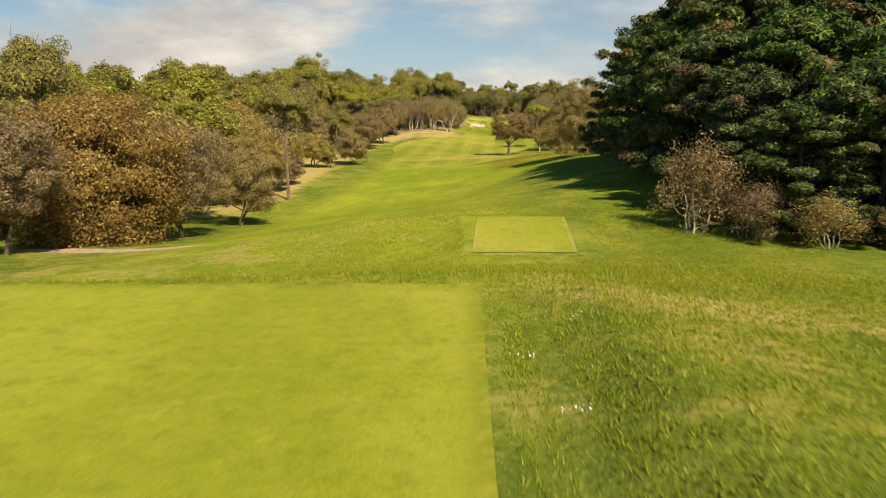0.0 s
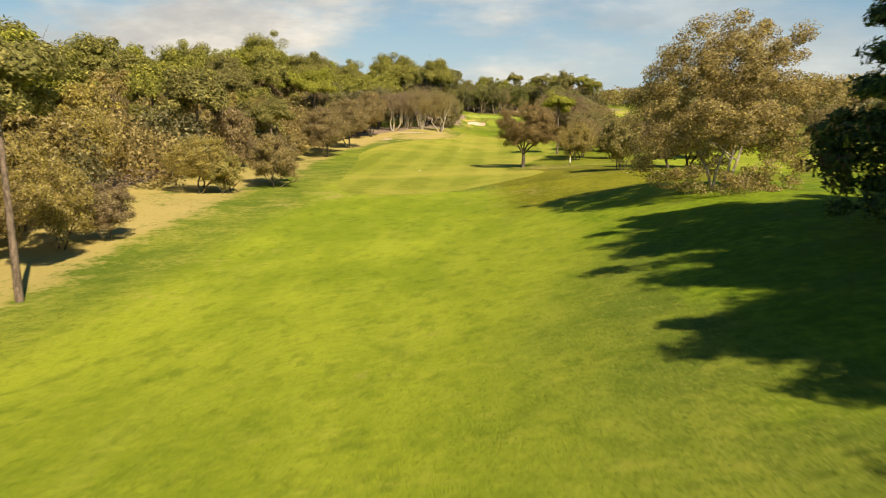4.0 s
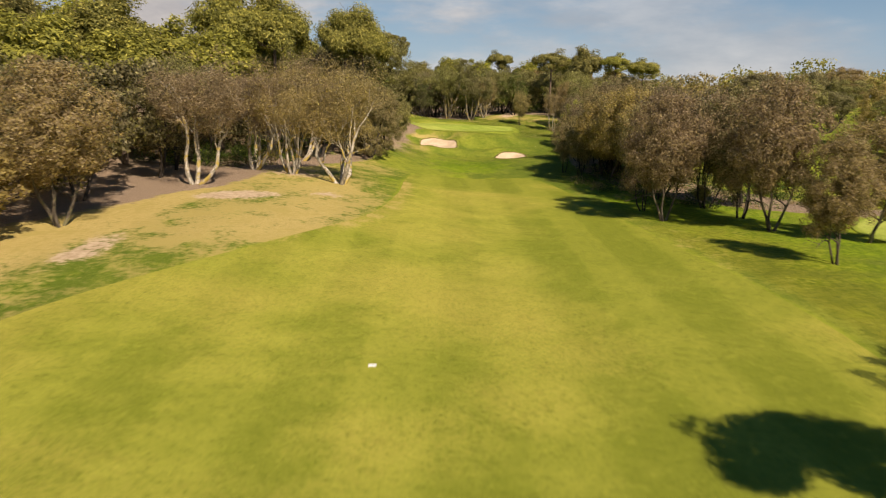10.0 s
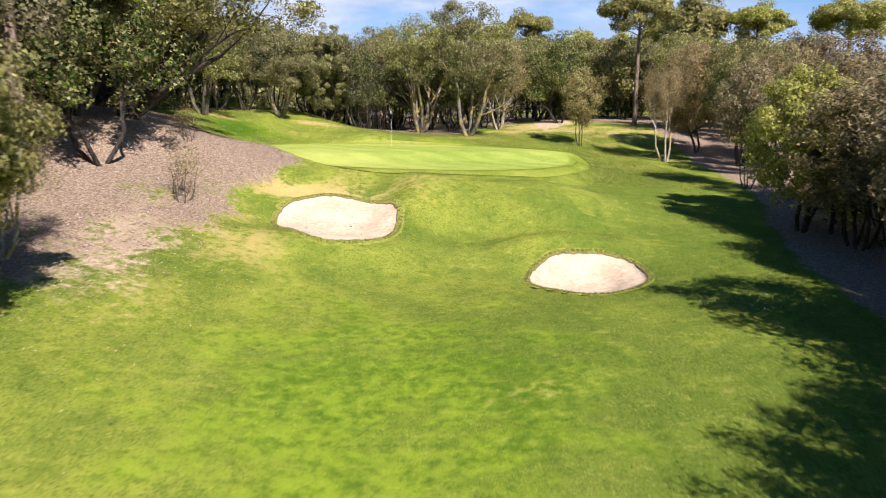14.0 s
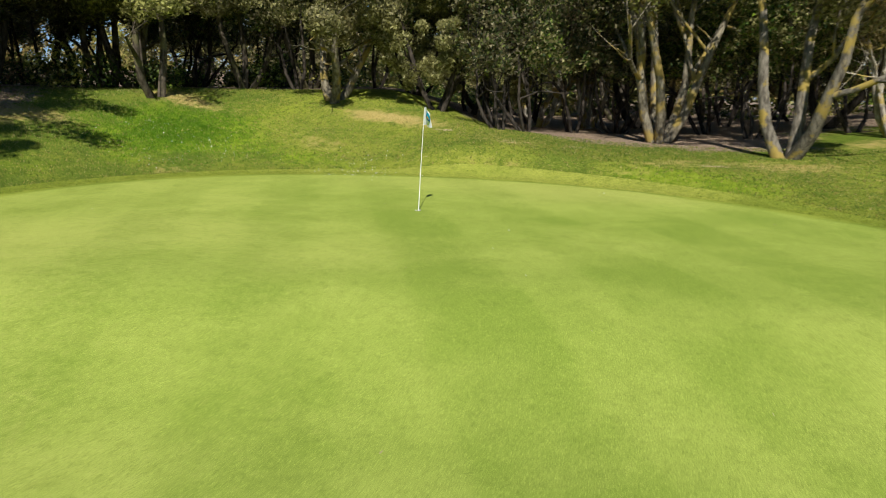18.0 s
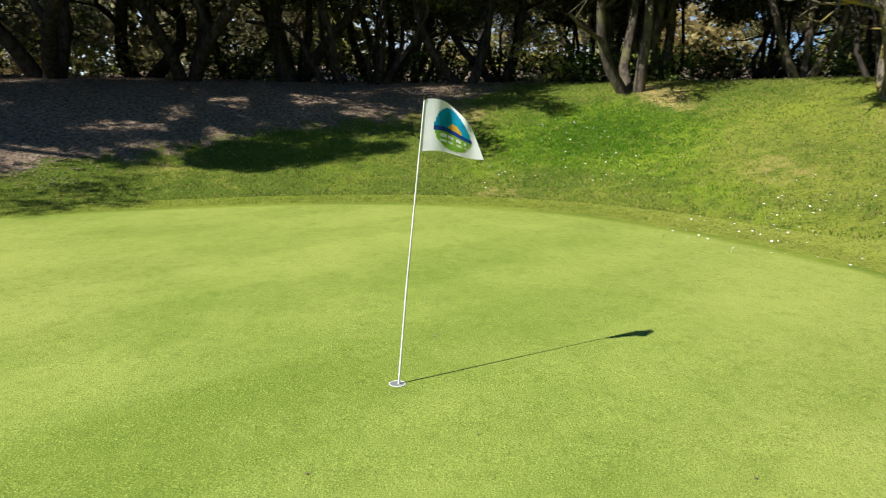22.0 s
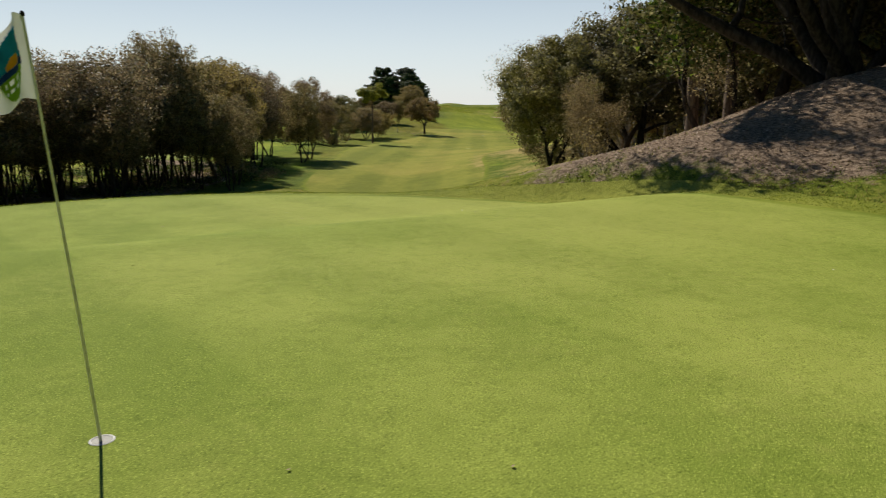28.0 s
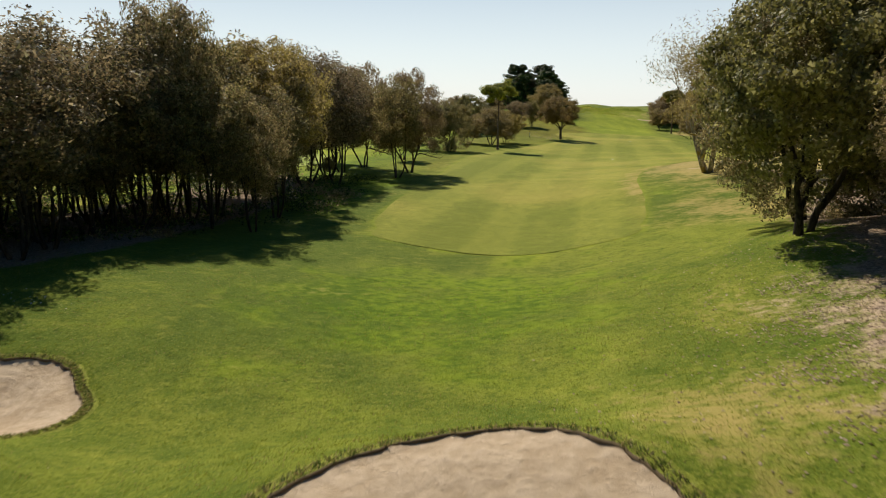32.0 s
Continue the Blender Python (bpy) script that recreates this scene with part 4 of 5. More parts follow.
kind_of("lichen", "lichened_oak_tree", "oak on several pale leaning stems with yellow lichen", "tree", 11, 5,
        broadleaf(141, 11, 5, 6, 0.42, [WOOD_LEAF, HOLM_LEAF], LICHEN_BARK, 20000, 0.7, 0.08, 0.10, 0.7, (0.6, 0.4), trunk=0.36, full=50),
        broadleaf(142, 9, 5, 3, 0.30, [WOOD_LEAF, HOLM_LEAF], LICHEN_BARK, 22000, 0.7, 0.085, 0.14, 0.7, (0.8, 0.2), trunk=0.34, full=70))
kind_of("over", "holm_oak_tree", "dark holm oak leaning out over the leafy slope", "tree", 11, 5.5,
        broadleaf(151, 11, 5.5, 3, 0.34, [HOLM_LEAF, EVER_LEAF], DARK_BARK, 44000, 0.62, 0.085, 0.16, 0.78, (0.85, 0.15), trunk=0.34, full=140, shift=3.2, depth=4))
kind_of("high", "holm_oak_tree", "tall dark holm oak with crooked limbs and a high leaning crown", "tree", 13, 5,
        broadleaf(171, 13, 5, 4, 0.60, [HOLM_LEAF, EVER_LEAF], DARK_BARK, 34000, 0.6, 0.125, 0.18, 0.74, (0.8, 0.2), trunk=0.36, full=60, shift=3.6))
kind_of("wood", "oak_tree", "dark olive woodland oak on several bare stems", "tree", 9.5, 4.2,
        *[broadleaf(s, 9.5, 4.2, n, 0.34, [WOOD_LEAF, HOLM_LEAF], b, 25000, 0.7, 0.090, 0.14, 0.66, (0.7, 0.3), trunk=0.26, full=80) for s, n, b in ((161, 2, DARK_BARK), (162, 3, OAK_BARK))])
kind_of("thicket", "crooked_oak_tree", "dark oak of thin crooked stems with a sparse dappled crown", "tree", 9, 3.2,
        *[broadleaf(s, 9, 3.2, n, 0.26, [HOLM_LEAF, SHADE_LEAF], DARK_BARK, 13000, 0.5, 0.085, 0.26, 0.78, (0.55, 0.45), trunk=0.15, full=34, depth=4) for s, n in ((181, 4), (182, 3), (183, 5))])
kind_of("veil", "holm_oak_tree", "grey-olive holm oak with leafy boughs hanging to the grass", "tree", 8.4, 3.6,
        broadleaf(191, 8.4, 3.6, 4, 0.02, [HOLM_LEAF], DARK_BARK, 60000, 0.42, 0.070, 0.2, 0.75, (1.0,), trunk=0.2, full=130))
kind_of("far_oak", "oak_tree", "broad olive-brown oak tree in early leaf", "tree", 8, 4,
        *[broadleaf(s, 8, 4, n, 0.16, [OAK_LEAF, TWIG_LEAF], OAK_BARK, 8000, 0.8, 0.175, mix=(0.7, 0.3), fork=0.4, full=80) for s, n in ((4, 1), (5, 2))])
kind_of("far_holm", "holm_oak_tree", "grey-green holm oak with a dense leafy crown and dark trunk", "tree", 8, 4,
        *[broadleaf(s, 8, 4, n, 0.2, [HOLM_LEAF, EVER_LEAF], DARK_BARK, 9000, 0.8, 0.145, mix=(0.8, 0.2), fork=0.4, full=80) for s, n in ((34, 2),)])
kind_of("far_pine", "pine_tree", "tall umbrella pine with a bare trunk and flat green crown", "tree", 14, 4,
        *[umbrella_pine(s, 14, 4, 13000, 0.165, deep=0.17) for s in (94, 95)])
kind_of("conifer", "conifer_tree", "dense dark green conifer with some dead brown sprays", "tree", 12, 5,
        *[dark_conifer(s, 12, 5, 60000, 0.095) for s in (101, 102)])

kind_of("far_conifer", "conifer_tree", "dense dark green conifer with some dead brown sprays", "tree", 12, 5, dark_conifer(103, 12, 5, 30000, 0.14))
kind_of("grey_dome", "holm_oak_tree", "wide olive-brown holm oak, leafy to the ground", "tree", 7.6, 4.7,
        broadleaf(122, 7.6, 4.7, 5, -0.16, [HOLM_LEAF, TWIG_LEAF], DARK_BARK, 120000, 0.5, 0.052, 0.14, 0.75, (0.5, 0.5), trunk=0.2, full=200))

chooser = random.Random(7)


def plant(key, x, y, height, radius, group="trees beside the fairway", label="", shape=None, turn=None):
    name, text, category, h0, r0, shapes = KINDS[key]
    trunk_me, branch_me, crown_me = shapes[chooser.randrange(len(shapes)) if shape is None else shape]
    root = tagged(new(name), label or text, category, group)
    k, r = height / h0, radius / r0
    root.matrix_basis = pose(x, y, float(level(x, y)) - 0.03, 0, 0, chooser.uniform(0, 360) if turn is None else turn) @ Matrix.Diagonal((r, r * chooser.uniform(0.92, 1.08), k, 1))
    tagged(part("branchwork", branch_me, part("trunk", trunk_me, root)), kind="stuff")
    part("crown", crown_me, root)
    return root


# trees that stand by themselves: kind, place, height, crown's radius
for row in (
    ("russet", -20.5, 42.0, 9.0, 5.8), ("oak", -21.0, 33.5, 6.6, 3.4), ("oak", -16.7, 57.4, 6.4, 3.2), ("umbrella", -17.2, 78.0, 12.2, 2.9),
    ("twig_shrub", 9.5, 27.4, 4.1, 1.7), ("twig_shrub", 11.2, 26.2, 2.6, 1.3), ("twig_shrub", 13.2, 24.4, 2.2, 1.3), ("dome", 15.8, 83.8, 8.6, 5.4), ("shrub", -22.3, 81.3, 1.3, 1.3), ("shrub", -16.5, 123.7, 5.4, 2.9),
    ("shrub", -19.8, 92.4, 3.9, 2.1), ("shrub", -26.1, 90.1, 4.6, 2.8), ("shrub", -21.4, 89.7, 5.6, 2.5), ("oak", -21.2, 114.6, 5.4, 3.6),
    ("oak", -17.2, 163.0, 7.6, 4.4), ("shrub", -24.0, 73.0, 5.6, 3.0), ("shrub", -15.3, 119.7, 5.5, 2.8), ("green_shrub", -18.8, 114.6, 3.6, 2.0),
    ("pine", -22.5, 149.5, 9.2, 3.3), ("shrub", -20.6, 155.1, 4.2, 2.7), ("oak", -15.9, 181.5, 9.0, 5.0),
    ("shrub", 21.4, 154.6, 5.6, 3.4), ("shrub", 33.0, 176.0, 5.1, 3.5), ("green_shrub", 18.8, 116.3, 5.6, 2.2), ("oak", 21.3, 117.6, 5.8, 3.3),
    ("oak", 33.8, 131.4, 7.5, 3.5), ("umbrella", 21.3, 172.0, 10.4, 2.8), ("grey_dome", 27.6, 179.4, 7.4, 4.4), ("oak", -14.4, 207.8, 9.8, 4.3),
    ("bare", -10.6, 223.5, 11.0, 5.0), ("bare", 0.8, 227.2, 11.5, 5.6), ("bare", -3.8, 230.5, 11.0, 4.4), ("bare", -7.8, 233.6, 10.5, 4.2),
    ("grey_dome", 2.2, 253.6, 9.2, 4.8), ("ever", 4.15, 259.6, 8.0, 3.7, "trees beside the fairway", "", 0, 150), ("holm", -0.6, 259.0, 9.0, 4.4), ("bare", 3.2, 265.6, 5.6, 2.0),
    ("oak", 29.1, 242.6, 9.6, 4.6), ("oak", 25.5, 215.9, 9.4, 3.6), ("oak", 31.3, 211.2, 10.2, 3.8), ("ever", 34.6, 223.0, 10.4, 4.2),
    ("oak", 29.6, 200.8, 6.9, 2.3), ("oak", 29.6, 237.6, 10.1, 4.2), ("oak", 33.5, 236.4, 9.5, 4.0),
    ("dry_shrub", 5.4, 275.5, 3.2, 1.6), ("dry_shrub", 3.6, 282.4, 2.6, 1.6), ("ever", 33.5, 276.7, 7.6, 3.2), ("slim", 30.0, 260.8, 8.2, 3.3),
    ("umbrella", 37.5, 318.5, 13.6, 4.0), ("bare", 34.4, 299.0, 8.4, 2.2), ("slim", 29.3, 306.2, 6.6, 2.0), ("oak", 38.4, 303.0, 9.0, 3.4),
    ("oak", -17.2, 46.5, 7.6, 3.6), ("oak", 35.5, 207.0, 8.2, 3.4), ("pine", -38.0, 68.0, 16.3, 3.6), ("pine", -41.0, 221.0, 18.5, 5.0), ("pine", -14.8, 256.0, 19.5, 5.0),
    ("pine", -9.5, 257.5, 18.8, 4.8), ("pine", -1.7, 270.8, 17.6, 4.6), ("pine", 0.5, 272.4, 17.0, 4.0), ("pine", -32.6, 225.0, 15.4, 4.4), ("pine", -23.0, 240.0, 16.2, 4.8),
    ("pine", -30.0, 231.0, 16.4, 4.4), ("pine", -25.2, 200.0, 14.0, 4.4), ("pine", -32.0, 160.0, 14.0, 4.0), ("pine", -35.3, 150.0, 14.4, 4.2), ("pine", -37.5, 162.0, 15.0, 4.2),
    ("umbrella", 54.6, 330.0, 13.2, 3.8), ("umbrella", 54.7, 311.0, 12.4, 4.0), ("umbrella", 30.3, 346.0, 14.6, 3.4), ("bare", -4.9, 244.0, 12.0, 5.0), ("bare", -9.6, 243.0, 11.0, 4.6), ("bare", -8.6, 249.4, 10.6, 4.4),
    ("holm", 41.5, 157.5, 9.2, 5.2), ("ever", 30.5, 132.0, 8.0, 4.4), ("oak", 27.0, 128.0, 7.0, 4.0), ("oak", 23.4, 160.5, 6.2, 3.8), ("shrub", 27.6, 158.0, 5.0, 3.0),
):
    plant(*row)

plant("lone", 12.0, 140.4, 8.1, 4.5, "", "lone rounded brown oak at the edge of the fairway", 0, -20)

# the thin-stemmed stand beside the last stretch, with a slanting edge
def stand_edge(x, y):
    return max(x, float(np.interp(y, (240, 252, 254.3, 257, 259, 261, 270, 290), (24.0, 25.8, 27.6, 29.6, 31.0, 33.0, 34.2, 35.0))))


for x, y, h, r in ((24.7, 250.8, 8.1, 2.9), (25.9, 246.0, 8.0, 2.8), (30.1, 230.3, 9.4, 3.2), (26.9, 250.6, 8.5, 3.0), (30.0, 251.8, 8.4, 2.7), (31.0, 222.5, 9.2, 2.9),
                   (25.2, 221.0, 9.0, 3.0), (31.4, 216.9, 9.0, 2.7), (33.4, 250.2, 8.3, 2.8), (36.3, 251.0, 8.5, 3.0), (28.6, 247.0, 8.2, 2.8), (31.6, 245.2, 8.8, 3.0),
                   (35.0, 244.0, 8.6, 3.0), (27.6, 258.4, 7.8, 2.6), (31.2, 256.6, 8.0, 2.8), (34.8, 257.0, 8.4, 2.9), (33.0, 263.0, 8.0, 2.7), (37.2, 262.0, 8.6, 3.0),
                   (30.6, 267.0, 7.8, 2.6), (34.2, 269.4, 8.0, 2.8), (38.4, 270.0, 8.8, 3.0), (31.6, 274.0, 7.2, 2.4), (36.2, 280.0, 8.6, 3.0), (33.6, 285.6, 8.0, 2.8), (38.0, 290.0, 9.0, 3.0),
                   (39.0, 239.0, 9.0, 3.2), (41.0, 255.0, 8.6, 3.0), (28.6, 227.6, 8.8, 2.8)):
    inner = float(smooth(25, 31, x) * smooth(264, 256, y)) - 0.25 * float(smooth(258, 270, y) * smooth(31, 29, x))
    near = 1 - 0.16 * float(smooth(28.5, 27.0, x) * smooth(243, 248, y))
    near -= 0.07 * float(smooth(32, 34, x))
    near += 0.04 * float(smooth(29, 30.5, x) * smooth(252, 258, y))
    plant("slim", stand_edge(x + 0.5 + 0.6 * float(smooth(244, 249, y)), y), y, near * h * (0.96 + 0.14 * inner), near * r * (0.82 + 0.46 * inner), "stand of slender trees")

for x, y, h, r in ((31.2, 248.6, 11.4, 2.9), (29.8, 249.4, 10.4, 2.5), (33.0, 246.0, 11.2, 3.0), (33.0, 267.8, 7.2, 3.2), (34.0, 273.4, 7.2, 3.2), (35.4, 262.4, 7.4, 3.2)):
    plant("slim", stand_edge(x, y), y, h, r, "stand of slender trees")

stand = random.Random(5)
rows_of = [(x, y) for y in range(246, 280, 3) for x in (28, 30, 32, 34, 36, 38, 40) if x + 1.5 > stand_edge(0, y)]
for x, y in rows_of:
    if stand.random() < 0.72:
        plant("slim", stand_edge(x + 0.6, y) + stand.uniform(0.0, 1.6), y + stand.uniform(-1.2, 1.2), stand.uniform(6.6, 8.2), stand.uniform(2.0, 2.9), "stand of slender trees")

# oaks and holm oaks on the mound and behind the green
for key, x, y, h, r in (
    ("holm", -4.6, 278.0, 10.0, 5.0), ("holm", -2.4, 273.2, 9.4, 5.0), ("holm", -8.6, 284.2, 10.4, 5.4),
    ("holm", -7.4, 297.0, 9.6, 5.0), ("wood", -6.6, 303.0, 8.2, 4.2), ("wood", -3.0, 307.6, 8.8, 4.4), ("holm", -11.8, 291.0, 10.0, 5.0), ("wood", -12.0, 300.0, 9.2, 4.6), ("wood", -8.6, 310.0, 9.4, 4.6),
    ("bare", 9.0, 319.6, 9.6, 3.6), ("bare", 11.0, 320.6, 10.0, 3.4), ("bare", 23.3, 316.2, 9.4, 3.4), ("veil", 7.0, 313.0, 8.6, 3.4), ("wood", -1.6, 316.0, 9.0, 4.2),
    ("wood", 4.6, 323.0, 9.4, 4.4), ("wood", 13.0, 323.0, 10.0, 4.4), ("wood", 21.0, 321.0, 9.4, 4.2), ("wood", 28.4, 324.6, 9.4, 4.2), ("wood", 33.6, 330.0, 9.8, 4.4),
    ("wood", 41.0, 312.0, 9.0, 4.0), ("wood", 43.6, 322.0, 9.6, 4.2), ("pine", 24.0, 336.0, 12.0, 4.0), ("wood", 10.0, 331.0, 9.6, 4.4), ("wood", -6.0, 326.0, 9.6, 4.4), ("holm", -14.0, 312.0, 9.4, 4.4),
    ("pine", 10.6, 342.0, 12.2, 3.8), ("pine", 47.0, 338.0, 13.2, 4.2), ("holm", -5.0, 268.0, 8.4, 4.2), ("thicket", 1.4, 277.0, 10.2, 4.0), ("holm", -6.0, 260.0, 8.8, 4.4), ("holm", -9.6, 274.0, 9.2, 4.6), ("holm", -3.4, 249.0, 8.8, 4.0),
):
    plant(key, x, y, h, r, "wood round the green")

for x, y, h, r, turn in ((-4.4, 287.2, 11.6, 4.2, 150), (-4.9, 290.1, 10.8, 6.0, 6), (-5.8, 294.0, 10.2, 5.2, 14), (-8.6, 297.2, 11.4, 5.0, 20), (-1.4, 281.0, 10.4, 4.6, 195)):
    plant("over", x, y, h, r, "wood round the green", "dark holm oak leaning out over the leafy slope", 0, turn)
plant("over", 0.5, 282.7, 11.2, 6.0, "wood round the green", "dark holm oak with low boughs over the foot of the mound", 0, -38)
plant("high", 0.4, 283.7, 12.2, 4.4, "wood round the green", "", 0, 4)
for x, y, h, r in ((-12.8, 294.3, 9.6, 4.2), (-11.7, 300.7, 9.4, 4.2), (-6.7, 309.9, 9.6, 4.6), (-9.4, 304.8, 9.0, 4.0), (-3.4, 313.4, 8.8, 4.0)):
    plant("wood", x, y, h, r, "wood round the green", "dark crooked oak on the crest of the bank")
for x, y, h, r in ((-6.2, 298.6, 10.2, 4.0), (-6.4, 300.0, 9.8, 3.6), (-9.2, 301.6, 9.6, 3.4), (-14.0, 306.0, 9.4, 3.2), (-13.4, 309.4, 9.0, 3.2), (-12.0, 313.0, 9.4, 3.4), (-10.6, 316.6, 9.2, 3.2), (-7.2, 314.2, 9.6, 3.4),
                   (-4.6, 317.4, 9.0, 3.2), (-0.8, 314.0, 9.4, 3.2), (1.4, 317.2, 9.2, 3.2), (4.6, 315.6, 8.8, 3.0), (6.0, 318.4, 9.2, 3.0), (9.9, 312.4, 8.4, 2.6), (10.6, 313.4, 8.8, 2.6), (11.6, 316.4, 9.2, 2.8),
                   (13.2, 318.0, 9.0, 3.0), (16.6, 319.0, 9.4, 3.0), (18.6, 316.6, 9.2, 3.0), (22.0, 318.4, 9.0, 3.0), (7.6, 322.0, 9.2, 3.0), (-8.4, 321.0, 9.0, 3.2), (-17.4, 303.0, 9.2, 3.2), (-17.0, 310.4, 9.4, 3.4)):
    plant("thicket", x, y, h, r, "wood round the green")
plant("grey", 20.0, 311.0, 12.0, 5.0, "wood round the green", "", 0)
plant("lichen", 15.6, 314.0, 11.0, 5.2, "wood round the green", "", 0)
plant("lichen", 2.8, 311.65, 9.5, 4.6, "wood round the green", "low forking oak with yellow lichen on its limbs", 1)

# the dark conifers beside the tees
for x, y, h, r in ((16.6, 67.0, 9.8, 4.0), (17.2, 59.6, 12.0, 4.8), (18.6, 51.5, 14.0, 5.6), (17.4, 42.5, 12.2, 5.0), (24.0, 45.0, 11.2, 5.0), (16.2, 33.5, 9.0, 4.0), (16.0, 26.4, 6.6, 3.2), (20.4, 21.6, 7.2, 3.6), (26.0, 20.0, 7.4, 4.0),
                   (23.6, 36.0, 8.8, 4.4), (26.0, 56.0, 13.8, 5.2), (29.0, 28.0, 8.8, 4.6), (21.4, 27.4, 8.4, 3.8), (30.0, 40.0, 9.0, 4.6), (23.0, 65.0, 11.0, 4.6), (12.6, 31.4, 6.4, 2.9), (13.4, 37.0, 8.0, 3.4), (14.0, 43.6, 9.2, 3.8), (14.6, 50.4, 9.8, 3.8), (13.0, 26.6, 5.0, 2.4)):
    plant("conifer" if x < 20 else "far_conifer", x, y, h, r, "dark conifers by the tee")

# woods along both sides, thinning to the far canopy
taken = [(o.location.x, o.location.y) for o in scene.objects if o.type == "EMPTY"]
filler = random.Random(21)


def fill(count, x0, x1, y0, y1, kinds, gap, heights, radii, group):
    done = tries = 0
    while done < count and tries < 40 * count:
        tries += 1
        y = filler.uniform(y0, y1)
        x = float(axis_x(y)) + filler.uniform(x0, x1)
        if min((x - a) ** 2 + (y - b) ** 2 for a, b in taken) < gap * gap:
            continue
        taken.append((x, y))
        key = filler.choice(kinds)
        h = filler.uniform(*heights) * (1.3 if "pine" in key else 1)
        plant(key, x, y, h, filler.uniform(*radii), group)
        done += 1


fill(30, -46, -27, 62, 215, ("far_oak", "shrub", "far_pine", "far_oak"), 4.6, (5, 9), (3, 4.6), "wood beside the fairway")
fill(64, -72, -34, 60, 260, ("far_pine", "far_pine", "far_oak"), 5.0, (9, 11.5), (3.6, 4.8), "pine wood")
fill(16, -40, -25, 215, 280, ("wood", "far_holm", "far_pine"), 4.8, (9, 11), (3.8, 4.8), "wood beside the fairway")
fill(12, -45, -26, 280, 345, ("wood", "thicket"), 5.0, (8, 10), (3.8, 4.8), "wood round the green")
fill(12, -14, 15, 320, 336, ("wood", "thicket", "thicket"), 3.6, (9, 10.5), (3.4, 4.4), "wood round the green")
fill(26, -20, 45, 332, 375, ("far_holm", "far_oak", "far_holm", "far_pine"), 4.8, (9, 11), (3.8, 4.8), "wood round the green")
fill(16, 22, 40, 290, 335, ("wood", "slim", "far_holm"), 4.2, (8, 10), (3, 4), "wood round the green")
fill(34, 60, 86, 60, 330, ("oak", "wood", "holm"), 6.0, (8, 11), (4.2, 5.6), "wood across the next fairway")
fill(14, -48, -24, 0, 62, ("far_oak", "shrub"), 5.5, (6, 9), (3.5, 5), "wood beside the fairway")


def canopy(name, spots, heights, radii, per, low, size, mats, chance, label, seed):
    """Many crowns too far off to be told apart, in one mesh; low: how far down the leaves reach."""
    nr = np.random.default_rng(seed)
    h, r = nr.uniform(*heights, len(spots)), nr.uniform(*radii, len(spots))
    z = level(spots[:, 0], spots[:, 1])
    mid = np.repeat(np.stack([spots[:, 0], spots[:, 1], z + h * (1 + low) / 2], 1), per, 0)
    off = nr.normal(0, 1, (len(mid), 3))
    off /= np.linalg.norm(off, axis=1)[:, None]
    lumps = 1 + 0.22 * np.sin(off[:, :1] * 5 + mid[:, :1]) * np.cos(off[:, 1:2] * 6 + mid[:, 1:2]) + 0.12 * np.sin(off[:, 2:] * 9 + mid[:, :1] * 3)
    shape = np.stack([r, r, h * (1 - low) / 2], 1)
    c = mid + off * np.repeat(shape, per, 0) * lumps * nr.uniform(0.72, 1.0, (len(mid), 1))
    which = np.repeat(nr.choice(len(mats), len(spots), p=chance), per)
    me = leaf_mesh(name, c, nr.uniform(0.6 * size, 1.4 * size, len(c)), off, mats, which, nr, 1.2)
    return tagged(new(name, me), label, "woods", kind="stuff")


def scatter(count, seed, inside, y0, y1, s0, s1):
    nr = np.random.default_rng(seed)
    y, s = nr.uniform(y0, y1, 12 * count), nr.uniform(s0, s1, 12 * count)
    x = axis_x(y) + s
    k = inside(x, y, s)
    return np.stack([x[k], y[k]], 1)[:count]


WOODS = [OAK_LEAF, PINE_LEAF, HOLM_LEAF]
canopy("far_woods", scatter(1500, 5, lambda x, y, s: ~((-66 < s) & (s < 84) & (y < 374)) & ~((y < 45) & (s > -30)), -40, 620, -320, 330), (6, 11), (4.6, 7.4), 380, 0.2, 0.58,
       WOODS, (0.5, 0.28, 0.22), "distant canopy of oaks and pines behind the fairways", 6)
canopy("wood_edge", scatter(330, 8, lambda x, y, s: (y < 256) & (s < profile(y, (0, 60, 215, 250, 290, 330), (-29, -30, -31, -28, -26, -24))) & (s > -70), 20, 372, -70, -24), (4, 8), (2.4, 3.8), 900, 0.02, 0.25,
       WOODS, (0.6, 0.15, 0.25), "thick understorey of oaks beneath the pines", 9)
canopy("mound_wood", scatter(44, 18, lambda x, y, s: (s < profile(y, (250, 290, 330), (-29, -27, -24))) & ((y < 303) | (y > 334)), 254, 350, -66, -24), (4.5, 8.5), (2.4, 3.8), 850, 0.02, 0.25,
       [WOOD_LEAF, PINE_LEAF, HOLM_LEAF], (0.5, 0.08, 0.42), "leafy wood beyond the mound", 19)
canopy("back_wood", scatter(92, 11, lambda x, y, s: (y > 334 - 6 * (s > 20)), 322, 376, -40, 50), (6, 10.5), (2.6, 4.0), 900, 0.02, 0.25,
       [WOOD_LEAF, SHADE_LEAF, HOLM_LEAF], (0.45, 0.15, 0.4), "thick wood behind the green", 12)
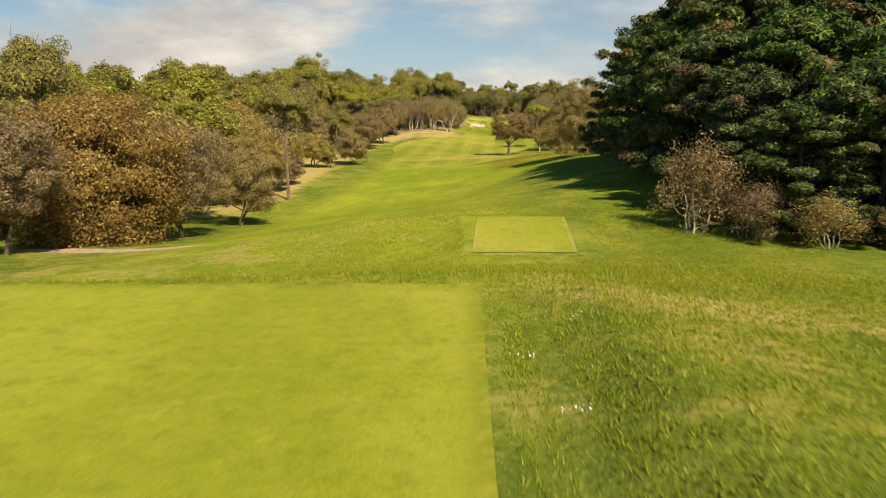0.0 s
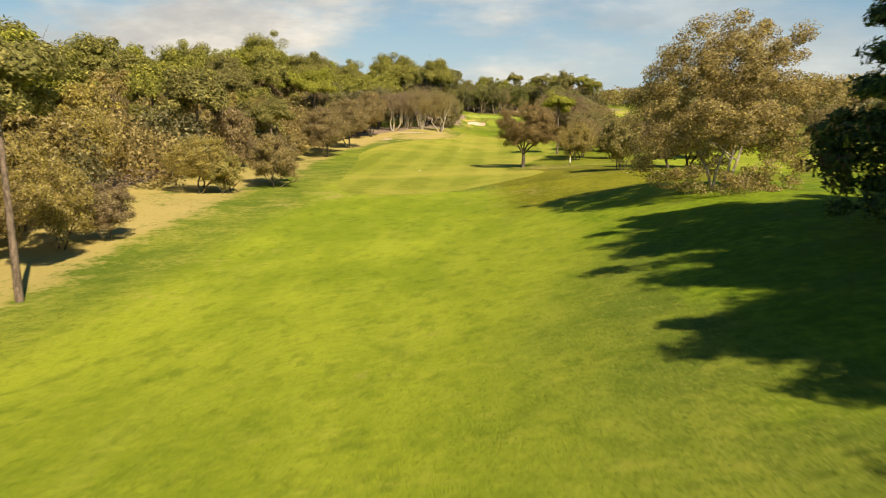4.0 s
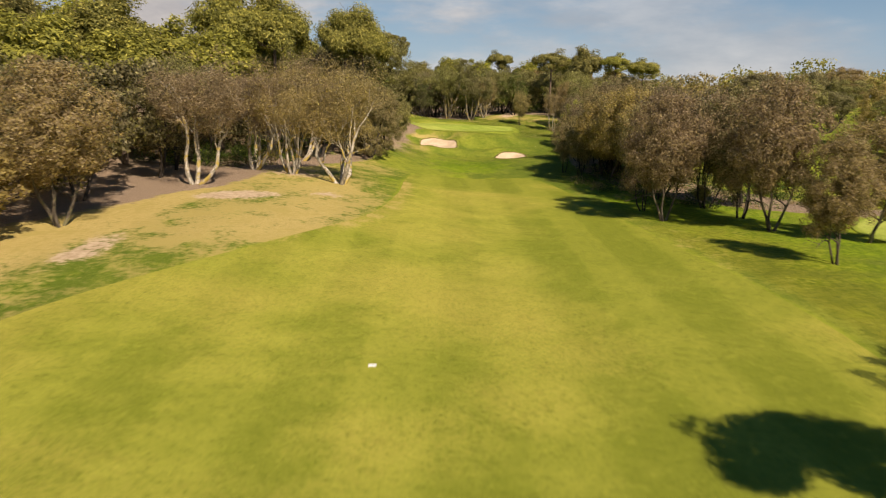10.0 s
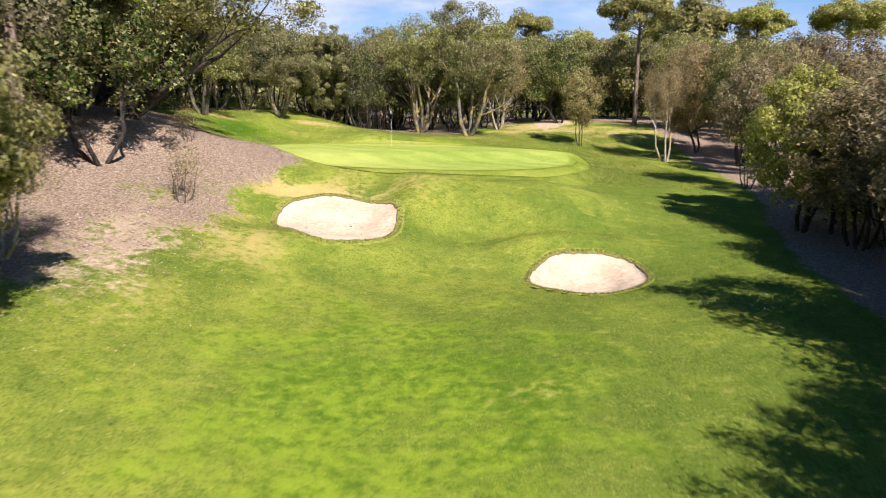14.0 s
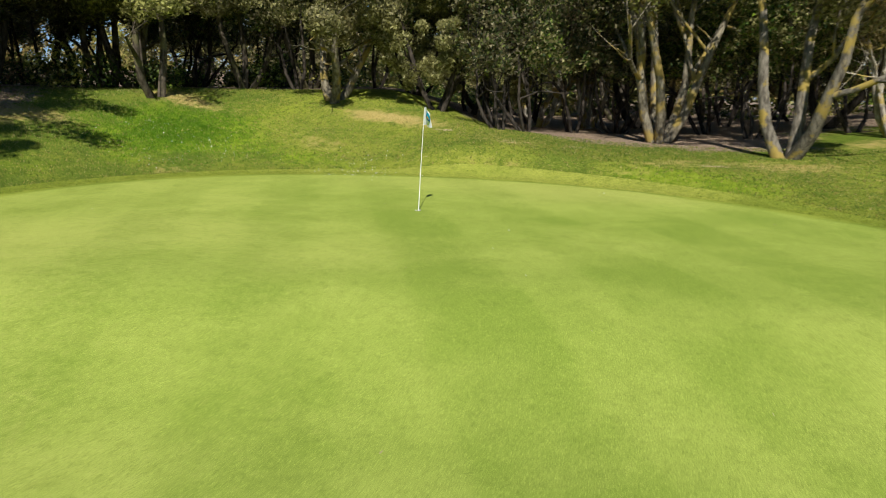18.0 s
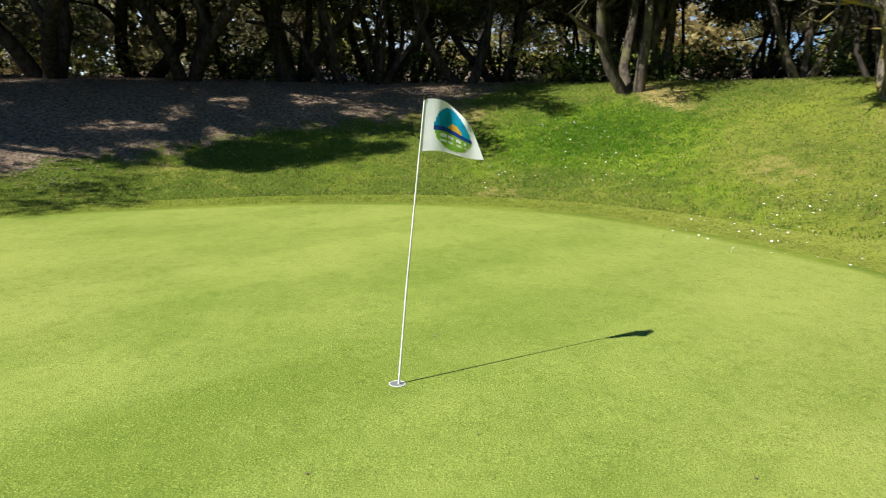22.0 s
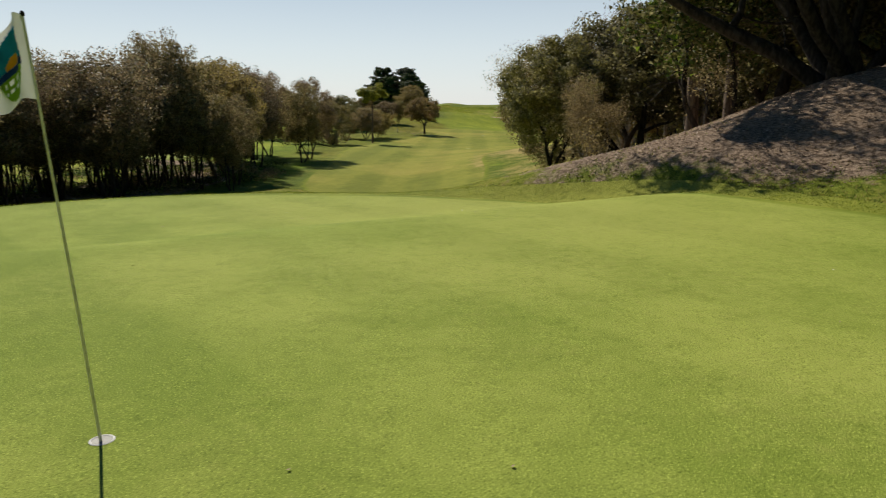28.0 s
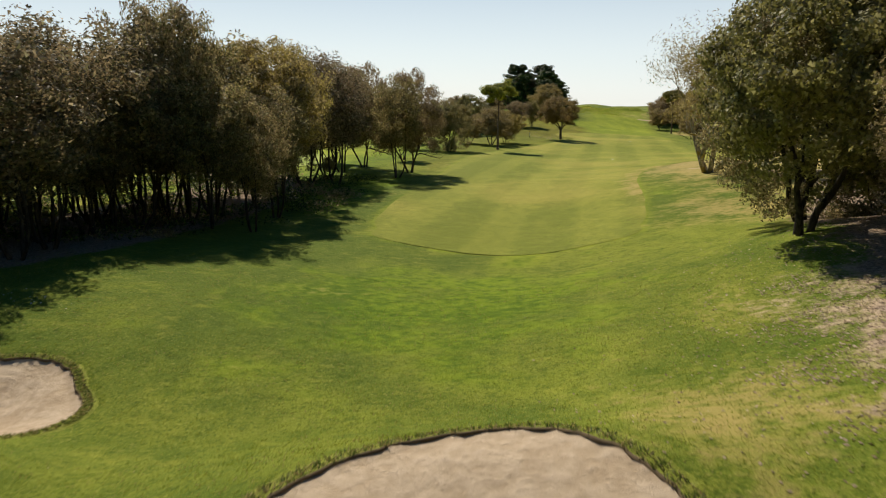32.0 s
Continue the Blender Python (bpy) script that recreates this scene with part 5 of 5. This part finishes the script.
# added dark growth that darkens the stand's ground, where only shade falls
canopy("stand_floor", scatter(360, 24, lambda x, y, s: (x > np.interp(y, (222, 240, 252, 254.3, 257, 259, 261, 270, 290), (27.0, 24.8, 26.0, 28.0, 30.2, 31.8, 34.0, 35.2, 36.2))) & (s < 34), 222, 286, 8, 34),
       (0.25, 0.7), (0.7, 1.5), 240, -0.3, 0.075, [SHADE_LEAF, TWIG_LEAF], (0.8, 0.2), "low dark leaves added in place of shade under the slender trees", 25)
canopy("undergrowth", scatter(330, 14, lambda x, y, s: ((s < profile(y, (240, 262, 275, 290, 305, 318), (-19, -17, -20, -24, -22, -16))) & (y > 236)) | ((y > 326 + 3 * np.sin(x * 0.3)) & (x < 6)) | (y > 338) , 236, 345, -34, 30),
       (0.8, 2.0), (0.8, 1.7), 420, -0.1, 0.095, [SHADE_LEAF, EVER_LEAF, TWIG_LEAF], (0.78, 0.14, 0.08), "leafy undergrowth beneath the oaks", 15)


# ---- the flag and the hole ----
WHITE = plain("white paint", (0.78, 0.78, 0.76), 0.4)
CLOTH = plain("white flag cloth", (0.90, 0.91, 0.93), 0.8, 0.1, 0.03, 0.3)
BLUE = plain("flag blue", (0.02, 0.36, 0.55), 0.8, 0.1, glow=0.4)
NAVY = plain("flag navy", (0.012, 0.05, 0.22), 0.8, 0.1)
LIME = plain("flag green", (0.30, 0.52, 0.06), 0.8, 0.1, glow=0.4)
YELLOW = plain("flag yellow", (0.85, 0.50, 0.06), 0.8, 0.1, glow=0.4)
HOLE_DARK = plain("earth in the hole", (0.02, 0.016, 0.012), 0.9)
LINER = plain("cup liner greyed for shade", (0.30, 0.30, 0.28), 0.6)
CUP = Vector((13.427, 299.479, 0))
CUP.z = float(level(CUP.x, CUP.y)) + 0.03
LEAN = Vector((0.060, 0.212, 2.12))

flagstick = tagged(new("flagstick"), "white golf flagstick leaning slightly in its hole", "flagstick")
flagstick.location = CUP
verts, faces = [], []
tube([Vector((0, 0, -0.12)), LEAN * 0.35, LEAN * 0.7, LEAN], [0.0085, 0.0080, 0.0065, 0.0060], 10, verts, faces)
part("pole", mesh_from("pole", verts, faces, [WHITE]), flagstick, "thin white pole")
verts, faces = [], []
tube([LEAN * 0.995, LEAN * 1.001, LEAN * 1.006], [0.0095, 0.0105, 0.005], 10, verts, faces)
part("top_cap", mesh_from("top_cap", verts, faces, [HOLE_DARK]), flagstick, "small dark cap")


def cloth(u, v):
    """A place on the flying flag; u along the wind, v up the pole."""
    droop = -u * u * (0.05 + 0.17 * v) - 0.03 * u
    wave = 0.035 * math.sin(u * 7 + v * 1.5) * min(1, u * 3) + 0.02 * math.sin(u * 13 - v * 2) * u
    base = LEAN * (0.825 + 0.172 * v)
    shorten = 0.94 - 0.26 * v * u
    return base + Vector((0.6 * wave - 0.06 * u, 0.50 * u * shorten, droop * 0.75 + 0.015 * math.sin(u * 6)))


def flag_patch(name, inside, mat, lift, label, on=None, n=44):
    """The part of the flag's cloth for which inside(u, v) holds, on both of its sides."""
    verts, faces, seen = [], [], {}

    def corner(i, j, side):
        if (i, j, side) not in seen:
            u, v = i / n, j / n
            p, q, r = cloth(u, v), cloth(u + 0.01, v), cloth(u, v + 0.01)
            nn = (q - p).cross(r - p).normalized()
            seen[(i, j, side)] = len(verts)
            verts.append(p + nn * lift * side)
        return seen[(i, j, side)]
    for i in range(n):
        for j in range(n):
            if inside((i + 0.5) / n, (j + 0.5) / n):
                for side in ((1, -1) if lift else (1,)):
                    f = [corner(i, j, side), corner(i + 1, j, side), corner(i + 1, j + 1, side), corner(i, j + 1, side)]
                    faces.append(f if side == 1 else f[::-1])
    return part(name, mesh_from(name, verts, faces, [mat]), on or flagstick, label)


def round_part(u, v):
    return ((u - 0.52) / 0.33) ** 2 + ((v - 0.50) / 0.43) ** 2


flag_cloth = flag_patch("cloth", lambda u, v: True, CLOTH, 0.0, "white flag cloth blown by the wind")
flag_patch("sky_patch", lambda u, v: round_part(u, v) < 1 and v > 0.50 and (u - 0.56) ** 2 + (v - 0.52) ** 2 > 0.014, BLUE, 0.0022, "blue upper half of a round emblem", flag_cloth)
flag_patch("sun_patch", lambda u, v: v > 0.50 and (u - 0.56) ** 2 + (v - 0.52) ** 2 <= 0.014, YELLOW, 0.0022, "yellow half disc", flag_cloth)
flag_patch("sea_band", lambda u, v: round_part(u, v) < 1.12 and 0.42 < v <= 0.50, NAVY, 0.0030, "dark blue band", flag_cloth)
flag_patch("grass_patch", lambda u, v: round_part(u, v) < 1 and v <= 0.42 and not (0.30 < u < 0.74 and (0.30 < v < 0.37 or 0.20 < v < 0.26) and int(u * 30) % 4), LIME, 0.0022, "green lower half with white bars", flag_cloth)

hole = tagged(new("golf_hole"), "white-lined golf hole cut in the green", "hole")
hole.location = CUP
bm = bmesh.new()
rings = []
for r, z in ((0.066, 0.002), (0.060, 0.005), (0.054, 0.003), (0.0525, -0.010), (0.0525, -0.016)):
    rings.append([bm.verts.new((r * math.cos(a), r * math.sin(a), z)) for a in np.linspace(0, 2 * math.pi, 28, endpoint=False)])
for a, b in zip(rings, rings[1:]):
    for k in range(28):
        bm.faces.new((a[k], a[(k + 1) % 28], b[(k + 1) % 28], b[k]))
me = bpy.data.meshes.new("rim")
bm.to_mesh(me)
me.materials.append(WHITE)
part("rim", me, hole, "white painted rim")
# flat disc just above the turf; the liner's shade is only its grey colour
me = mesh_from("hole_bottom", [(0.053 * math.cos(a), 0.053 * math.sin(a), 0.0012) for a in np.linspace(0, 2 * math.pi, 28, endpoint=False)], [tuple(range(28))], [LINER])
part("hole_bottom", me, hole, "flat disc with the shaded liner of the hole painted as grey")

# distance plates let into the fairway, and a marker stake
for x, y in ((5.1, 187.6), (-1.3, 138.2)):
    verts, faces = [], []
    ob = tagged(new("distance_plate"), "flat white distance plate let into the fairway", "plate", "distance plates")
    ob.location = (x, y, float(level(x, y)) + 0.035)
    bm = bmesh.new()
    bmesh.ops.create_cube(bm, size=1.0)
    bmesh.ops.scale(bm, vec=(0.28, 0.24, 0.03), verts=bm.verts)
    bmesh.ops.bevel(bm, geom=bm.edges[:], offset=0.008, segments=2, affect="EDGES")
    me = bpy.data.meshes.new("plate")
    bm.to_mesh(me)
    me.materials.append(WHITE)
    part("plate", me, ob)

for x, y in ((-17.6, 139.1), (18.0, 140.0)):
    stake = tagged(new("marker_stake"), "short white marker stake with a dark band at its foot", "stake", "marker stakes")
    stake.location = (x, y, float(level(x, y)))
    for nm, z0, z1, mat in (("foot", -0.1, 0.34, SOIL), ("post", 0.34, 1.05, WHITE), ("painted_top", 1.05, 1.2, YELLOW)):
        bm = bmesh.new()
        bmesh.ops.create_cube(bm, size=1.0)
        bmesh.ops.scale(bm, vec=(0.11, 0.11, z1 - z0), verts=bm.verts)
        bmesh.ops.translate(bm, vec=(0, 0, (z0 + z1) / 2), verts=bm.verts)
        bmesh.ops.bevel(bm, geom=bm.edges[:], offset=0.008, segments=1, affect="EDGES")
        me = bpy.data.meshes.new(nm)
        bm.to_mesh(me)
        bm.free()
        me.materials.append(mat)
        part(nm, me, stake)

# the green of the next hole with its flagstick
disc("far_green", (47.5, 204.0, 10.5, 14.0, 0.25, 0.04), 1.0, 16, 64, PUTTING, 0.05, "pale close-mown green of the next hole", "green", rim=lambda u, v: smooth(0.93, 1.0, v))
far_stick = tagged(new("flagstick"), "small white flagstick with a pale furled flag on the far green", "flagstick")
far_stick.location = (54.3, 200.0, float(level(54.3, 200.0)))
for nm, wide, z0, z1, mat in (("pole", 0.06, -0.1, 2.2, WHITE), ("furled_flag", 0.22, 1.55, 2.15, YELLOW)):
    bm = bmesh.new()
    bmesh.ops.create_cone(bm, cap_ends=True, segments=10, radius1=wide / 2, radius2=wide / 3, depth=z1 - z0)
    bmesh.ops.translate(bm, vec=(0, 0, (z0 + z1) / 2), verts=bm.verts)
    me = bpy.data.meshes.new(nm)
    bm.to_mesh(me)
    bm.free()
    me.materials.append(mat)
    part(nm, me, far_stick)

# a low white board on two posts beside the path
board = tagged(new("sign_board"), "low white sign board on two short posts beside the sandy path", "sign")
board.location = (32.4, 326.0, float(level(32.4, 326.0)))
board.rotation_euler = (0, 0, radians(-8))
for nm, size, at in (("panel", (0.85, 0.04, 0.34), (0, 0, 0.62)), ("post", (0.06, 0.06, 0.8), (-0.32, 0.045, 0.33)), ("post", (0.06, 0.06, 0.8), (0.32, 0.045, 0.33))):
    bm = bmesh.new()
    bmesh.ops.create_cube(bm, size=1.0)
    bmesh.ops.scale(bm, vec=size, verts=bm.verts)
    bmesh.ops.translate(bm, vec=at, verts=bm.verts)
    bmesh.ops.bevel(bm, geom=bm.edges[:], offset=0.006, segments=1, affect="EDGES")
    me = bpy.data.meshes.new(nm)
    bm.to_mesh(me)
    bm.free()
    me.materials.append(WHITE if nm == "panel" else PINE_BARK)
    part(nm, me, board)


# ---- small growth ----
def blades(name, xy, height, width, mats, which, label, category, seed, per=3, lift=0.0):
    """Tufts of upright blades."""
    nr = np.random.default_rng(seed)
    xy = np.repeat(xy, per, 0) + nr.normal(0, 0.05, (len(xy) * per, 2))
    n = len(xy)
    a = nr.uniform(0, 2 * math.pi, n)
    h = nr.uniform(0.5, 1.2, n) * height
    root = np.stack([xy[:, 0], xy[:, 1], level(xy[:, 0], xy[:, 1]) + lift], 1)
    side = np.stack([np.cos(a), np.sin(a), np.zeros(n)], 1) * (width / 2)
    tip = root + np.stack([nr.normal(0, 0.45, n) * h, nr.normal(0, 0.45, n) * h, h], 1)
    tri = np.stack([root - side, root + side, tip], 1).reshape(-1, 3)
    me = big_mesh(name, tri, np.arange(3 * n).reshape(-1, 3), mats)
    if which is not None:
        me.polygons.foreach_set("material_index", np.repeat(which[: len(xy) // per], per).astype(np.int32))
    return tagged(new(name, me), label, category, kind="stuff")


def flat_bits(name, xy, size, lift, mats, label, category, seed, tilt=0.25, base=None):
    """Small flat pieces lying on the land: leaves, petals."""
    nr = np.random.default_rng(seed)
    n = len(xy)
    c = np.stack([xy[:, 0], xy[:, 1], (base or level)(xy[:, 0], xy[:, 1]) + lift], 1)
    nrm = np.stack([nr.normal(0, tilt, n), nr.normal(0, tilt, n), np.ones(n)], 1)
    nrm /= np.linalg.norm(nrm, axis=1)[:, None]
    u = np.cross(nrm, nr.normal(0, 1, (n, 3)))
    u /= np.linalg.norm(u, axis=1)[:, None]
    v = np.cross(nrm, u)
    s = nr.uniform(0.6, 1.4, (n, 1)) * size / 2
    quad = np.stack([c - u * s * 1.3, c + v * s, c + u * s * 1.3, c - v * s], 1).reshape(-1, 3)
    me = big_mesh(name, quad, np.arange(4 * n).reshape(-1, 4), mats)
    me.polygons.foreach_set("material_index", nr.integers(0, len(mats), n).astype(np.int32))
    return tagged(new(name, me), label, category, kind="stuff")


BLADE = leaves("grass blades", (0.165, 0.215, 0.020), (0.30, 0.335, 0.040), (0.46, 0.42, 0.10), 0.5, 0.0)
STRAW_BLADE = leaves("dry stalks", (0.30, 0.25, 0.08), (0.46, 0.38, 0.15), (0.55, 0.48, 0.25), 0.4, 0.0)
# the palest fallen leaves carry a painted glint of the sky
DEAD_LEAF = leaves("fallen leaves", (0.17, 0.115, 0.078), (0.42, 0.305, 0.215), (0.64, 0.52, 0.41), 0.1, 0.0)
PETAL = plain("daisy white", (0.82, 0.82, 0.78), 0.7, 0.1, 0.05)


def outside_mown(x, y, s):
    keep = (blob(x, y, *GREEN) < -0.095) & (blob(x, y, *BUNKERS[0]) < -0.03) & (blob(x, y, *BUNKERS[1]) < -0.03)
    keep &= ~((y > 110.8) & (y < 250.9) & (x > profile(y, FW_Y, FW_LEFT) - 0.1) & (x < profile(y, FW_Y, FW_RIGHT) + 0.1))
    return keep & ~((x < 0.7) & (y < 12.6)) & ~((x > 0.6) & (x < 5.4) & (y > 22.3) & (y < 30.6))


LITTER_EDGE = ((255, 261, 270, 280, 284, 287.5, 289.7, 291.5, 293, 295, 297.5, 300, 303, 312), (-12, -9.5, -7.0, -7.8, -6.9, -9.3, -11.7, -13.4, -14.8, -16.2, -18, -19, -22, -24))
blades("rough_grass", scatter(52000, 31, lambda x, y, s: outside_mown(x, y, s) & ((y < 296) | (x > 12)) & (s > profile(y, *LITTER_EDGE) + 1.0 * np.sin(x * 71.3 + y * 113.9)) & (np.sin(x * 91.7 + y * 57.3) > 1.6 * smooth(270, 258, y) - 0.9) & (np.abs(np.sin(x * 77.1 + y * 133.7)) > 1.7 * straw_at(x, y)), 258, 312, -24, 16), 0.032, 0.012, [BLADE], None,
       "short tufts of rough grass round the green", "grass", 32)
BANK_BLADE = leaves("darker grass blades", (0.075, 0.130, 0.020), (0.165, 0.215, 0.036), (0.30, 0.29, 0.08), 0.4, 0.0)
blades("bank_grass", scatter(34000, 77, lambda x, y, s: outside_mown(x, y, s) & (s > profile(y, *LITTER_EDGE) + 1.0 * np.sin(x * 67.3 + y * 109.9)) & (np.abs(np.sin(x * 77.1 + y * 133.7)) > 1.7 * straw_at(x, y)), 286, 313, -24, 17), 0.060, 0.018, [BANK_BLADE, STRAW_BLADE],
       np.random.default_rng(78).choice(2, 34000, p=(0.72, 0.28)), "uneven grass on the bank behind the green", "grass", 79)
LUSH_BLADE = leaves("lush grass blades", (0.085, 0.190, 0.014), (0.150, 0.300, 0.026), (0.26, 0.36, 0.05), 0.5, 0.0)
blades("lush_grass", scatter(9000, 89, lambda x, y, s: outside_mown(x, y, s) & (np.abs(np.sin(x * 53.3 + y * 71.9)) < 1.3 * np.exp(-((x - 0.4) / 2.0) ** 2 - ((y - 305.4) / 2.2) ** 2)), 300, 311, -22, -8), 0.05, 0.018, [LUSH_BLADE], None,
       "patch of fresh bright green grass on the bank", "grass", 90, 3)
blades("straw_bank", scatter(7000, 87, lambda x, y, s: outside_mown(x, y, s) & (np.abs(np.sin(x * 61.3 + y * 91.1)) < 1.4 * straw_at(x, y)), 299, 313, -22, 8), 0.05, 0.016, [STRAW_BLADE], None,
       "dry straw-coloured grass in patches on the bank", "grass", 88, 2)
blades("collar_grass", scatter(20000, 81, lambda x, y, s: (blob(x, y, *GREEN) < -0.012) & (blob(x, y, *GREEN) > -0.105), 280, 312, -14, 16), 0.022, 0.012, [BLADE, BANK_BLADE],
       np.random.default_rng(82).choice(2, 20000), "short grass of the collar", "grass", 83, 2, 0.02)
blades("straw_tufts", scatter(15000, 71, lambda x, y, s: outside_mown(x, y, s) & (np.sin(x * 0.9 + 1.3 * np.sin(y * 0.7)) + np.sin(y * 1.1 + x * 0.4) > -0.3), 258, 312, -12, 16), 0.045, 0.014, [BLADE, STRAW_BLADE],
       np.random.default_rng(72).choice(2, 15000, p=(0.55, 0.45)), "longer tufts and dry stalks in the rough", "grass", 73, 2)
TEE_BLADE = leaves("fresh grass blades", (0.200, 0.245, 0.020), (0.36, 0.385, 0.042), (0.50, 0.46, 0.11), 0.5, 0.0)
blades("tee_rough", scatter(42000, 33, lambda x, y, s: outside_mown(x, y, s) & (np.abs(np.sin(x * 191.7 + y * 157.3)) < smooth(-13, -3, s) * smooth(13, 8, s) * smooth(46, 16, y)), 3, 46, -13, 13), 0.07, 0.018, [TEE_BLADE], None, "tufts of rough grass beside the tees", "grass", 34)
flat_bits("fallen_leaves", scatter(80000, 35, lambda x, y, s: (s < profile(y, (255, 261, 270, 280, 284, 287.5, 291.5, 295, 297.5, 300, 303, 306), (-12, -9.5, -7.0, -8, -6.8, -9.0, -12.8, -15.2, -17, -17.8, -20, -23)) + 0.8 * np.sin(2 * y)), 258, 306, -26, -6), 0.042, 0.012, [DEAD_LEAF],
          "brown fallen leaves on the mound", "leaves", 36)
flat_bits("green_leaves", scatter(70, 37, lambda x, y, s: blob(x, y, *GREEN) > 0.02, 283, 307, -13, 12), 0.022, 0.04, [DEAD_LEAF, DEAD_LEAF, PETAL], "a few stray leaves on the putting green", "leaves", 38)


def drifts(spots, per, spread, seed):
    nr = np.random.default_rng(seed)
    return np.concatenate([nr.normal(0, 1, (per, 2)) * np.array((spread, spread * 0.6)) + np.array(s) for s in spots])


daisies = drifts([(-0.5, 304.6), (7.5, 306.6), (2.5, 305.0), (24.5, 281.5), (25.6, 279.5), (26.2, 266.0), (1.6, 302.5), (27.5, 296.0), (26.5, 300.5), (20.0, 110.0), (23.0, 104.0), (8.2, 305.0), (17, 108)], 70, 0.9, 39)
flat_bits("tee_daisies", drifts([(1.0, 8.6), (1.3, 6.9), (1.7, 9.8)], 14, 0.12, 44), 0.02, 0.07, [PETAL], "a few daisies beside the tee", "flowers", 45, 0.4)
flat_bits("daisies", daisies, 0.03, 0.07, [PETAL], "white daisies in the rough", "flowers", 40, 0.4)
pebbles = drifts([(11.2, 276.6), (12.6, 277.6), (13.4, 276.4)], 7, 0.5, 41)
flat_bits("bunker_debris", pebbles, 0.10, 0.035, [DEAD_LEAF], "dark leaves and cones lying in the bunker", "leaves", 42, 0.3, sand_level)

flat_bits("bank_leaves", scatter(5000, 75, lambda x, y, s: (np.abs(np.sin(x * 83.1 + y * 41.9)) < np.exp(-((x - 4.8) / 3.2) ** 2 - ((y - 270) / 9) ** 2)) & outside_mown(x, y, s), 254, 286, -18, 0), 0.042, 0.015, [DEAD_LEAF],
          "brown leaves over the bare bank", "leaves", 76)

# turf lips that overhang the bunkers
for b in BUNKERS:
    lip = tagged(new("bunker_lip"), "ragged turf lip round the bunker with dark soil below", "turf lip", "bunker lips")
    a = np.linspace(0, 2 * math.pi, 121)[:-1]
    rag = 1 + 0.006 * (np.sin(9 * a) + np.sin(23 * a + 2) + np.sin(41 * a + 1)) + np.random.default_rng(49).normal(0, 0.005, len(a))
    rows = []
    for grow_by, up_by in ((1.10, 0.004), (1.03, 0.022), (0.985, 0.026), (0.970, 0.008), (0.975, -0.12)):
        x, y = oval(b, a, 1.0)
        x, y = b[0] + (x - b[0]) * grow_by * rag, b[1] + (y - b[1]) * grow_by * rag
        rows.append(np.stack([x, y, land(x, y) + up_by], 1))
    n = len(a)
    verts = np.concatenate(rows)
    faces = [(i * n + k, i * n + (k + 1) % n, (i + 1) * n + (k + 1) % n, (i + 1) * n + k) for i in range(4) for k in range(n)]
    part("lip", mesh_from("lip", verts, faces, [LIP, SOIL], [int(i >= 2) for i in range(4) for _ in range(n)]), lip)
    nr = np.random.default_rng(50)
    spot = np.repeat(a, 44) + nr.normal(0, 0.02, n * 44)
    x, y = oval(b, spot, 1.0)
    k = 1.0 + nr.uniform(-0.02, 0.07, len(spot))
    root = np.stack([b[0] + (x - b[0]) * k, b[1] + (y - b[1]) * k], 1)
    h = nr.uniform(0.03, 0.095, len(spot))
    z = land(root[:, 0], root[:, 1]) + 0.02
    side = np.stack([np.cos(spot * 37), np.sin(spot * 37), np.zeros(len(spot))], 1) * 0.012
    base3 = np.stack([root[:, 0], root[:, 1], z], 1)
    tip = base3 + np.stack([nr.normal(0, 0.5, len(h)) * h, nr.normal(0, 0.5, len(h)) * h, h * 0.7], 1)
    me = big_mesh("fringe", np.stack([base3 - side, base3 + side, tip], 1).reshape(-1, 3), np.arange(3 * len(spot)).reshape(-1, 3), [BANK_BLADE, STRAW_BLADE])
    me.polygons.foreach_set("material_index", (nr.random(len(spot)) < 0.4).astype(np.int32))
    part("fringe", me, lip, "dry grass fringe")

# leaves, straw and yellow flowers strewn over the rough by the lone oak and along the fairway's far side
FLOWER = plain("yellow petals", (0.80, 0.62, 0.05), 0.7, 0.1, 0.05)
STRAW_BIT = plain("dry straw", (0.42, 0.34, 0.15), 0.9, 0.1)
flat_bits("strewn_leaves", scatter(2600, 61, lambda x, y, s: outside_mown(x, y, s) & (np.abs(np.sin(x * 71.7 + y * 37.3)) < np.exp(-((x - 14.5) / 4.5) ** 2 - ((y - 138) / 8) ** 2)), 122, 160, 0, 18), 0.045, 0.03, [DEAD_LEAF, STRAW_BIT, DEAD_LEAF],
          "dry leaves strewn over the rough beneath the oak", "leaves", 62, 0.4)
flat_bits("yellow_flowers", drifts([(14.5, 134.5), (15.5, 138.5), (17.0, 136.0), (13.0, 133.6), (18.5, 107.5), (21.5, 105.5), (20.0, 109.0)], 60, 1.1, 63), 0.04, 0.06, [FLOWER], "small yellow flowers in the rough", "flowers", 64, 0.4)
